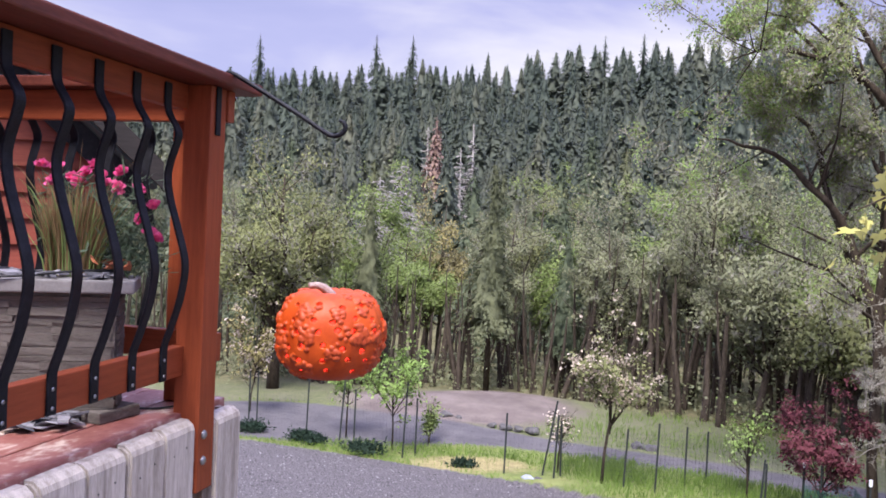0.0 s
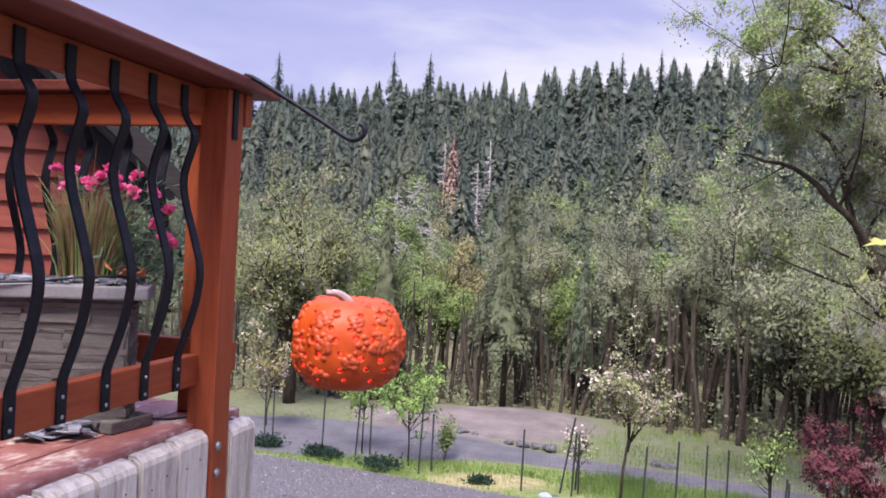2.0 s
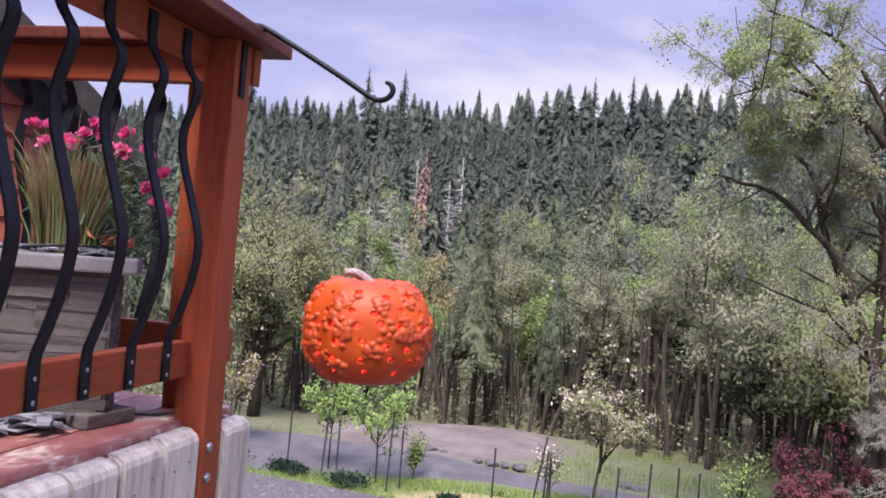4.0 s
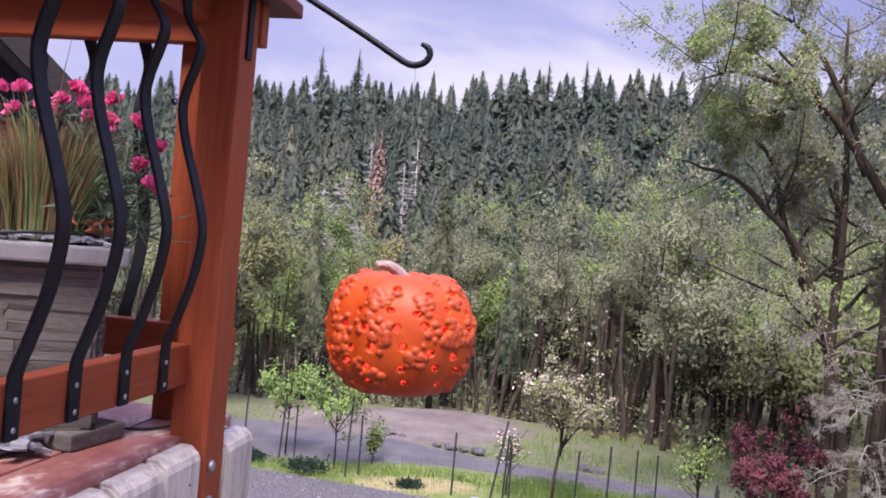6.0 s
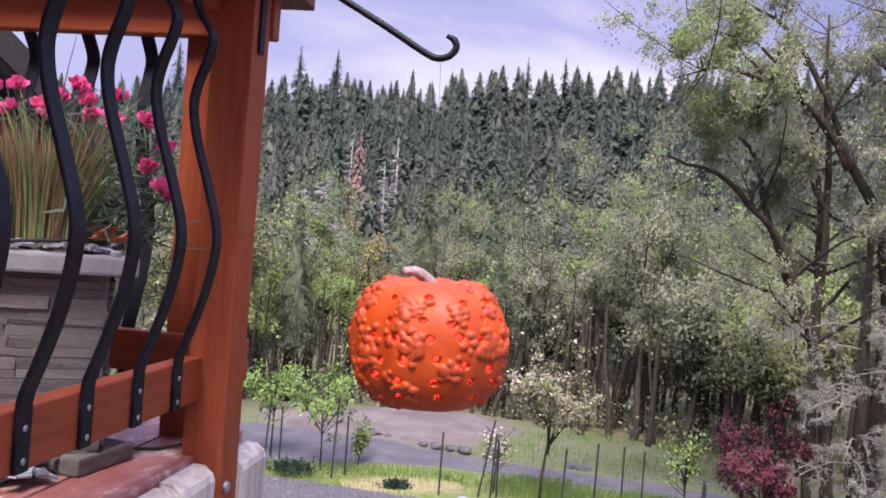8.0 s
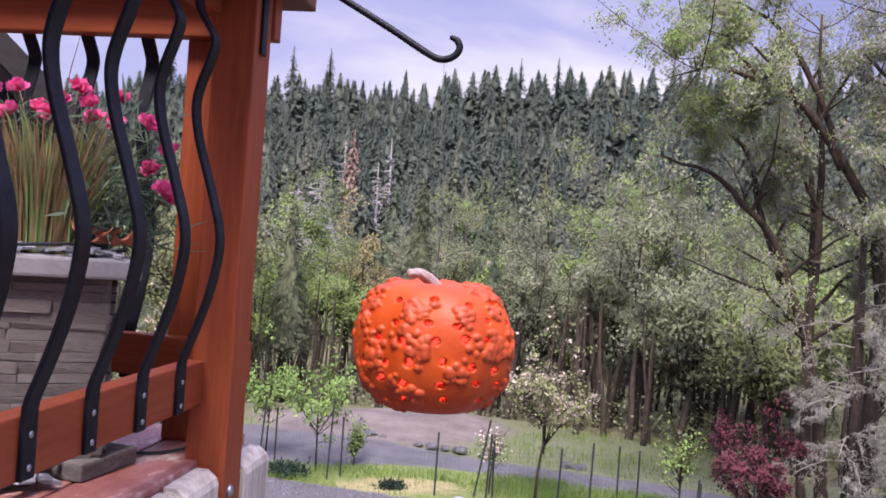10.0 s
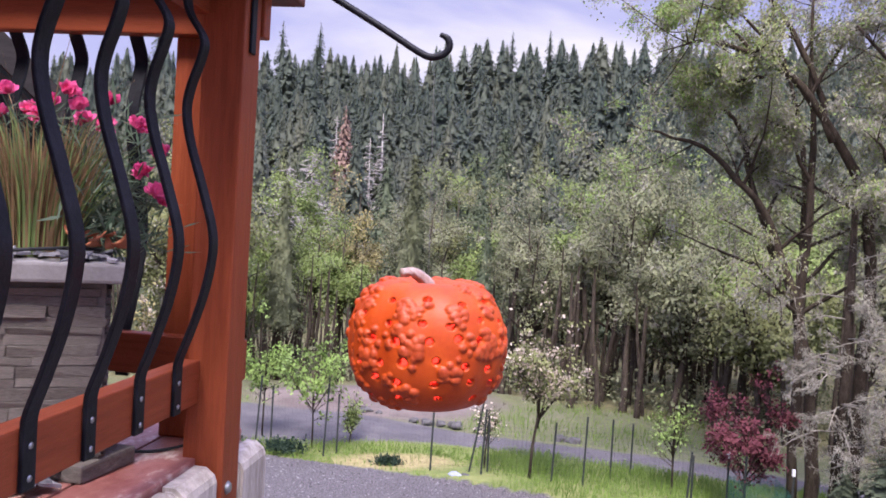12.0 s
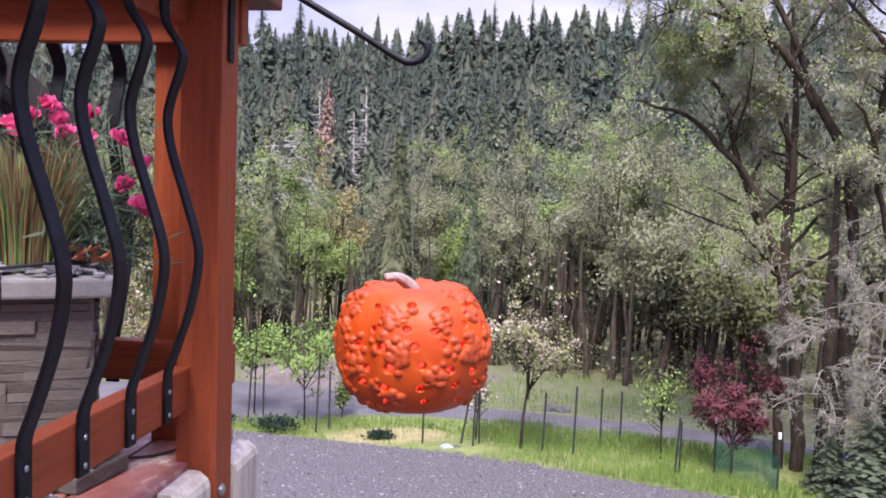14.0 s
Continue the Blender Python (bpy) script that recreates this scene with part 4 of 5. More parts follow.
def far_woods():
    """The slope behind: too many firs to count."""
    rng = np.random.default_rng(11)
    near = [conifer(rng, 40, 11, 2, 0.20, 0.6, 0.15, 0.28, 0.34), conifer(rng, 40, 11, 2, 0.17, 0.65, 0.15, 0.35, 0.34), conifer(rng, 38, 10, 2, 0.15, 0.6, 0.15, 0.5, 0.32)]
    far = [conifer(rng, 26, 10, 2, 0.21, 0.5, 0.12, 0.26, 0.38), conifer(rng, 26, 10, 2, 0.18, 0.55, 0.12, 0.32, 0.38), conifer(rng, 26, 9, 2, 0.155, 0.5, 0.12, 0.45, 0.36)]
    temps = near + far
    spots = [[] for _ in temps]
    y = 86.0
    while y < 282:
        step = 5.6 + (y - 86) * 0.013
        half = 0.64 * y + 10
        x = -half
        while x < half * 1.05:
            px, py = x + rng.uniform(-0.45, 0.45) * step, y + rng.uniform(-0.5, 0.5) * step
            h = np.interp(py, [84, 110, 150, 200, 250, 300], [13, 15, 17.5, 19.5, 20.5, 21]) * rng.uniform(0.62, 1.12)
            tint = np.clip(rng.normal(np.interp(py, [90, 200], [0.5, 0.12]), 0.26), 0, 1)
            k = rng.choice(3, p=[0.45, 0.37, 0.18]) + (0 if py < 150 else 3)
            if any(py < b + 6 and abs(px / py - a / b) < 0.014 for a, b in OPEN_LINES):
                x += step
                continue
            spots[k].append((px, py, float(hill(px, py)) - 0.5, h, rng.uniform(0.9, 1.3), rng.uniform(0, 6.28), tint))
            x += step * rng.uniform(0.75, 1.25)
        y += step * 0.95
    vs, fs, ts, ns, n = [], [], [], [], 0
    for t, s in zip(temps, spots):
        v, f, ti, w = scatter(t, s)
        vs.append(v), fs.append(f + n), ts.append(ti), ns.append(w)
        n += len(v)
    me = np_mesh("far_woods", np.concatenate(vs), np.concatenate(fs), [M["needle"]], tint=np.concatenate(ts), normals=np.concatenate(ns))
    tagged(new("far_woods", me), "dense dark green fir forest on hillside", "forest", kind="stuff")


def fir_sprays(rng, h, radius, boughs, per, size, bare, droop=0.8, ragged=0.35):
    """A fir of height h whose boughs are many small hanging sprays: corners, quads and soft normals."""
    C, D, S, Z = [], [], [], []
    for k in range(boughs):
        z = bare + (0.985 - bare) * (k + rng.random()) / boughs
        a = k * 2.39996 + rng.normal() * 0.35
        full = ((1 - z) / (1 - bare)) ** 0.95 * min(1.0, 0.5 + (z - bare) * 5)
        ln = radius * h * (full + 0.03) * rng.uniform(1 - ragged, 1 + ragged * 0.6)
        n = int(per * (0.25 + 0.75 * full))
        d, s = np.array([np.cos(a), np.sin(a), 0.0]), np.array([-np.sin(a), np.cos(a), 0.0])
        t = rng.uniform(0.1, 1.0, n) ** 0.8
        off = rng.normal(size=n) * (0.20 * ln * (1.15 - t) + 0.03)
        dz = ln * (0.16 * t - droop * t * t) - np.abs(rng.normal(size=n)) * 0.10 * ln
        C.append(np.array([0, 0, z * h]) + d * (t * ln)[:, None] + s * off[:, None] + np.array([0, 0, 1.0]) * dz[:, None])
        D.append(d * 0.55 + s * (np.sign(off) * rng.uniform(0.1, 0.8, n))[:, None] + np.array([0, 0, 1.0]) * rng.uniform(-1.0, -0.1, n)[:, None])
        S.append(s + rng.normal(size=(n, 3)) * 0.45)
        Z.append(np.full(n, size) * rng.uniform(0.6, 1.35, n) * (0.55 + 0.45 * full))
    C, D, S, Z = np.concatenate(C), np.concatenate(D), np.concatenate(S), np.concatenate(Z)[:, None]
    D /= np.linalg.norm(D, axis=1)[:, None]
    S -= D * (S * D).sum(1)[:, None]
    S /= np.linalg.norm(S, axis=1)[:, None] + 1e-9
    v = np.stack([C, C + D * Z * 0.45 + S * Z * 0.24, C + D * Z, C + D * Z * 0.45 - S * Z * 0.24], 1).reshape(-1, 3)
    f = np.arange(len(v)).reshape(-1, 4)
    # dense heart of the crown
    ring, th = [], np.arange(8) * np.pi / 4
    for z in np.linspace(bare + 0.02, 0.96, 14):
        r = radius * h * 0.5 * (1 - z) / (1 - bare) * rng.uniform(0.6, 1.2, 8)
        ring.append(np.stack([np.cos(th) * r, np.sin(th) * r, z * h + rng.normal(size=8) * 0.015 * h], 1))
    i, j = np.meshgrid(np.arange(13), np.arange(8), indexing="ij")
    q = (j + 1) % 8
    hf = np.stack([i * 8 + j, i * 8 + q, (i + 1) * 8 + q, (i + 1) * 8 + j], -1).reshape(-1, 4)
    v, f = join((v, f), (np.concatenate(ring), hf))
    return v, f, crown_normals(v, (0, 0, 0), 0.75, 0.22)


def tall_fir(name, label, spot, h, radius, mat, whorls, boughs, seed, trunk_mat, ragged=0.35, droop=0.3, bare=0.08, spikes=4, heart=0.3):
    rng = np.random.default_rng(seed)
    e = thing(name, label, "tree", Matrix.Translation(spot))
    v, f = conifer(rng, whorls, boughs, spikes, radius, droop, bare, ragged, 0.44, heart)
    part("crown", np_mesh("crown", v * h, f, [mat], normals=crown_normals(v, (0, 0, 0), 0.8, 0.2)), mat, e)
    tv, tf = tube([(0, 0, -0.5), (0, 0, h * 0.5), (0, 0, h * 0.99)], [h * 0.013, h * 0.008, h * 0.001], 6)
    part("trunk", np_mesh("trunk", tv, tf, [trunk_mat], smooth=True), trunk_mat, e)
    return e


def dead_snag(label, spot, h, seed, twiggy=60, reach=0.1):
    rng = np.random.default_rng(seed)
    e = thing("snag", label, "dead tree", Matrix.Translation(spot))
    tv, tf = tube([(0, 0, -0.5), (0.01 * h, 0, h * 0.5), (0, 0, h)], [h * 0.014, h * 0.009, h * 0.002], 6)
    part("trunk", np_mesh("trunk", tv, tf, [M["snag"]], smooth=True), M["snag"], e)
    pieces = []
    for k in range(twiggy):
        z = h * rng.uniform(0.3, 0.98)
        a = rng.uniform(0, 6.28)
        ln = h * reach * rng.uniform(0.4, 1.1) * (1.15 - z / h)* 1.6
        d = np.array([np.cos(a), np.sin(a), rng.uniform(-0.35, 0.15)])
        p = np.array([0, 0, z])
        pieces.append(tube([p, p + d * ln * 0.5, p + d * ln + (0, 0, -0.1 * ln)], [h * 0.0045, h * 0.0034, h * 0.0016], 4, False))
        for _ in range(3):
            q = p + d * ln * rng.uniform(0.4, 0.95)
            dd = d + rng.normal(size=3) * 0.6
            pieces.append(tube([q, q + dd * ln * 0.15, q + dd * ln * 0.3], [h * 0.003, h * 0.0022, h * 0.001], 3, False))
    v, f = join(*pieces)
    part("brushwood", np_mesh("brushwood", v, f, [M["snag"]]), M["snag"], e, "", "stuff")
    return e


def grow(rng, limbs, levels, spread, ratio=0.62, kids=5, twig_r=0.006, lift=0.1, wander=0.12):
    """Limbs with branches on them, level by level. Gives the tubes and the outer points for leaves."""
    tubes, tips, twigs = [], [], []
    todo = [(np.asarray(p, float), np.asarray(r, float), 0) for p, r in limbs]
    while todo:
        pts, rad, lev = todo.pop()
        (tubes if lev < 2 else twigs).append(tube(pts, rad, 8 if lev == 0 else (4 if lev == 1 else 3), lev == 0))
        if lev >= 2 or lev == levels:
            tips.append(pts[len(pts) // 3:])
        if lev == levels:
            continue
        length = np.linalg.norm(np.diff(pts, axis=0), axis=1).sum()
        for k in range(kids if lev else int(kids * 1.6)):
            i = rng.uniform(0.28 if lev == 0 else 0.2, 0.99) * (len(pts) - 1)
            a, fr = int(i), i - int(i)
            a = min(a, len(pts) - 2)
            p = pts[a] * (1 - fr) + pts[a + 1] * fr
            r = (rad[a] * (1 - fr) + rad[a + 1] * fr) * 0.55
            t = pts[a + 1] - pts[a]
            t = t / (np.linalg.norm(t) + 1e-9)
            d = rng.normal(size=3)
            d -= t * (d @ t)
            d /= np.linalg.norm(d) + 1e-9
            d = t * 0.45 + d * spread + np.array([0, 0, lift])
            d /= np.linalg.norm(d)
            ln = length * ratio * rng.uniform(0.45, 0.9) * (0.62 if lev == 0 else 0.75)
            m = 6 if lev < 1 else 4
            line = [p]
            for s in range(m):
                d = d + rng.normal(size=3) * wander + np.array([0, 0, lift * 0.1])
                d /= np.linalg.norm(d)
                line.append(line[-1] + d * ln / m)
            todo.append((np.array(line), np.linspace(max(r, twig_r), twig_r * 0.5 if lev + 1 == levels else twig_r, m + 1), lev + 1))
    return tubes, tips, twigs


def tree_from(name, label, limbs, seed, levels, leaf, leaf_n, leaf_size, m=None, lichen_n=0, spread=0.9, kids=5, ratio=0.62, bark="bark",
              near=0.35, twig_r=0.006, lift=0.1, extra=None, category="tree", lichen_len=0.22, clump=1.0, soft=1.5, fringe=0.0):
    """A broadleaf tree: trunk and limbs, a crown of single leaves round the twigs, and hanging lichen."""
    rng = np.random.default_rng(seed)
    tubes, tips, twigs = grow(rng, limbs, levels, spread, ratio, kids, twig_r, lift)
    e = thing(name, label, category, m)
    v, f = join(*tubes)
    part("trunk", np_mesh("trunk", v, f, [M[bark]], smooth=True), M[bark], e)
    if twigs:
        v, f = join(*twigs)
        twig = M["grey_twig"] if lichen_n else M[bark]
        part("brushwood", np_mesh("brushwood", v, f, [twig], smooth=True), twig, e, "grey lichened twigs" if lichen_n else "", "stuff")
    pts = np.concatenate(tips)

    def cloud(n, r, keep=1.0, side=0.0):
        src = pts if keep >= 1 else pts[rng.random(len(pts)) < keep]
        # leaves gather at some twigs more than at others
        wgt = rng.gamma(clump, 1.0, len(src))
        if side:  # towards the light at the open side of the crown
            wgt *= np.exp(-np.maximum(src[:, 0] - pts[:, 0].min() - 1.6, 0) / side)
        c = src[rng.choice(len(src), n, p=wgt / wgt.sum())]
        return c + rng.normal(size=(n, 3)) * r

    v, f = leaf_quads(rng, cloud(leaf_n, near), leaf_size, droop=0.2)
    part("crown", np_mesh("crown", v, f, [M[leaf]], normals=crown_normals(v, None, soft, 0.45)), M[leaf], e, "", "stuff")
    if extra:
        mat, n, size = extra
        v, f = leaf_quads(rng, cloud(n, near * 0.8, 0.3, fringe), size, droop=0.2)
        part("blossom" if "petal" in mat else "young_leaves", np_mesh("young_leaves", v, f, [M[mat]]), M[mat], e)
    if lichen_n:
        v, f = leaf_quads(rng, cloud(lichen_n, 0.08), lichen_len, droop=1.3, ratio=0.22)
        part("lichen", np_mesh("lichen", v, f, [M["lichen"]]), M["lichen"], e, "grey-green hanging lichen", "stuff")
    return e


def broad_limbs(rng, h, trunk_h, r, n, width):
    """A trunk that parts into n limbs."""
    lean = rng.normal(size=2) * 0.03 * h
    top = np.array([lean[0], lean[1], trunk_h])
    limbs = [(np.array([(0, 0, -0.3), (lean[0] * 0.3, lean[1] * 0.3, trunk_h * 0.5), top, top + (0, 0, (h - trunk_h) * 0.6), (lean[0] * 1.5, lean[1] * 1.5, h)]),
              np.array([r * 1.25, r, r * 0.8, r * 0.45, r * 0.12]))]
    for k in range(n):
        a = 2 * np.pi * (k + rng.uniform(-0.3, 0.3)) / n
        z0 = trunk_h * rng.uniform(0.75, 1.15)
        d = np.array([np.cos(a), np.sin(a), 0]) * width * rng.uniform(0.6, 1.05)
        zz = (h - z0) * rng.uniform(0.35, 0.85)
        base = np.array([lean[0], lean[1], z0])
        limbs.append((np.array([base, base + d * 0.35 + (0, 0, zz * 0.35), base + d * 0.75 + (0, 0, zz * 0.75), base + d + (0, 0, zz)]),
                      np.array([r * 0.6, r * 0.45, r * 0.3, r * 0.1])))
    return limbs


def front_woods():
    """The wood's edge past the drive: each tree a thing, copied from a handful."""
    rng = np.random.default_rng(21)
    makers = []
    for k, (leaf, label, hgt, lic) in enumerate([
            ("leaf_grey", "tall slender alder with grey-green leaves", 12.0, 700),
            ("leaf_olive", "slender oak with olive leaves and lichen", 11.0, 1100),
            ("leaf_green", "young maple with bright green leaves", 9.0, 100),
            ("leaf_grey", "lichen-hung alder with thin grey crown", 13.0, 1600)]):
        limbs = broad_limbs(np.random.default_rng(40 + k), hgt, hgt * 0.42, 0.13, 6, hgt * 0.17)
        ob = tree_from("alder" if k in (0, 3) else ("oak" if k == 1 else "maple"), label, limbs, 60 + k, 2, leaf, 10500, 0.132, clump=0.5, lichen_n=lic,
                       bark="bark_dark", kids=6, near=0.2, twig_r=0.012, lift=0.12, m=Matrix.Translation((0, 0, -40)))
        makers.append([ob, 0, hgt])
    fr = np.random.default_rng(77)
    for k, (h, rad, boughs, per, size, bare, mat) in enumerate([
            (12.0, 0.20, 150, 74, 0.25, 0.30, "needle_near"), (14.0, 0.15, 170, 64, 0.25, 0.26, "needle_olive"),
            (14.0, 0.21, 130, 52, 0.42, 0.10, "needle_near"), (16.0, 0.16, 140, 46, 0.42, 0.10, "needle_olive"), (15.0, 0.18, 130, 50, 0.42, 0.10, "needle_pale")]):
        e = thing("fir", "mid-green fir with bare lower trunk" if k < 2 else "soft grey-green fir with drooping boughs", "tree", Matrix.Translation((0, 0, -40)))
        v, f, w = fir_sprays(fr, h, rad, boughs, per, size, bare)
        part("crown", np_mesh("crown", v, f, [M[mat]], normals=w), M[mat], e)
        tv, tf = tube([(0, 0, -0.5), (0.05, 0, h * 0.5), (0, 0, h * 0.97)], [0.19, 0.12, 0.02], 7)
        part("trunk", np_mesh("trunk", tv, tf, [M["bark_dark"]], smooth=True), M["bark_dark"], e)
        makers.append([e, 0, h])

    def plant(k, x, y, top, wide):
        ob, used, hgt = makers[k]
        z = float(hill(x, y))
        s = (top - z) / hgt
        w = s * wide
        m = Matrix.Translation((x, y, z - 0.1)) @ Matrix.Rotation(rng.uniform(0, 6.28), 4, "Z") @ Matrix.Diagonal((w, w, s, 1))
        if used == 0:
            ob.matrix_basis = m
            tagged(ob, group="trees at the wood's edge")
        else:
            copy_thing(ob, Matrix()).matrix_basis = m
        makers[k][1] += 1

    # firs that stand out above the others
    spots = [(11.0, 60, 13.6), (-5.5, 66, 11.5), (6.0, 55, 10.2), (2.4, 60, 10.3), (7.6, 50, 8.9), (-8.9, 70, 10.6), (3.7, 45, 8.1), (14.5, 64, 13.2), (-1.0, 70, 10.2)]
    for j, (x, y, top) in enumerate(spots):
        plant(6 + j % 3, x, y, top, 1.1)
    spots = [(x, y) for x, y, _ in spots]
    tries = 0
    while len(spots) < 168 and tries < 9000:
        tries += 1
        y = rng.uniform(30, 84) if rng.random() < 0.68 else rng.uniform(26, 40)
        x = rng.uniform(-0.62 * y - 3, 0.66 * y + 3)
        edge = 31.5 if x < 4 else np.interp(x, [4, 7, 10, 14, 20], [31, 28, 24, 20, 17])
        if y < edge or (abs(x + 6.5) < 2.5 and y < 34) or (x < -8 and y < 40):
            continue
        if any(y < b + 3 and abs(x / y - a / b) < 0.04 and y > 38 for a, b in OPEN_LINES):
            continue
        if any((x - a) ** 2 + (y - b) ** 2 < (1.15 + 0.028 * y) ** 2 for a, b in spots):
            continue
        spots.append((x, y))
        if y < 42:
            k = rng.choice(6, p=[0.10, 0.06, 0.06, 0.10, 0.36, 0.32]) if x < 0.22 * y else rng.choice(6, p=[0.24, 0.22, 0.16, 0.28, 0.05, 0.05])
        else:
            k = rng.choice(9, p=[0.03, 0.02, 0.04, 0.03, 0.0, 0.0, 0.36, 0.30, 0.22])
        # taller with distance, as the ground dips and the trees grow closer
        plant(k, x, y, 5.9 + y * rng.uniform(*((0.0, 0.05) if k < 4 else (-0.03, 0.10))) + (y - 40) * 0.035, rng.uniform(0.85, 1.2))
    # thin dark stems in the shade behind the edge
    pieces = []
    for k in range(300):
        y = rng.uniform(31.5, 50)
        x = rng.uniform(-0.6 * y, 0.62 * y)
        h = rng.uniform(3.2, 5.2)
        z = float(hill(x, y)) - 0.2
        a = rng.normal(size=2) * 0.25
        pieces.append(tube([(x, y, z), (x + a[0], y + a[1], z + h * 0.5), (x + a[0] * 1.5, y + a[1], z + h)], [rng.uniform(0.05, 0.11), 0.06, 0.02], 5, False))
    for k in range(95):
        x = rng.uniform(-5, 17)
        y = (31.5 if x < 4 else np.interp(x, [4, 7, 10, 14, 20], [31, 28, 24, 20.5, 18])) + rng.uniform(-0.3, 3.5)
        h = rng.uniform(2.6, 4.0) if x < 5 else rng.uniform(3.5, 6.0)
        z = float(hill(x, y)) - 0.2
        a = rng.normal(size=2) * 0.22
        r = rng.uniform(0.05, 0.14)
        pieces.append(tube([(x, y, z), (x + a[0] * 0.3, y, z + h * 0.25), (x + a[0], y + a[1], z + h * 0.6), (x + a[0] * 1.4, y + a[1], z + h)], [r * 1.25, r, r * 0.75, r * 0.3], 7, False))
    v, f = join(*pieces)
    tagged(new("undergrowth_stems", np_mesh("undergrowth_stems", v, f, [M["bark_dark"]], smooth=True)), "thin dark tree stems in shaded wood", "stems", kind="stuff")
    c = []
    for k in range(420):
        x = rng.uniform(-20, 24)
        y = (31.5 if x < 4 else np.interp(x, [4, 7, 10, 14, 24], [31, 28, 24, 20.5, 18])) + rng.gamma(1.6, 3.0)
        n = 70
        r = rng.uniform(0.3, 0.95)
        c.append(np.array([x, y, float(hill(x, y)) + r * 0.6]) + rng.normal(size=(n, 3)) * (r, r, r * 0.6))
    v, f = leaf_quads(rng, np.concatenate(c), 0.13)
    tagged(new("undergrowth", np_mesh("undergrowth", v, f, [M["leaf_grey"]])), "leafy undergrowth beneath the trees", "undergrowth", kind="stuff")


far_woods()
front_woods()

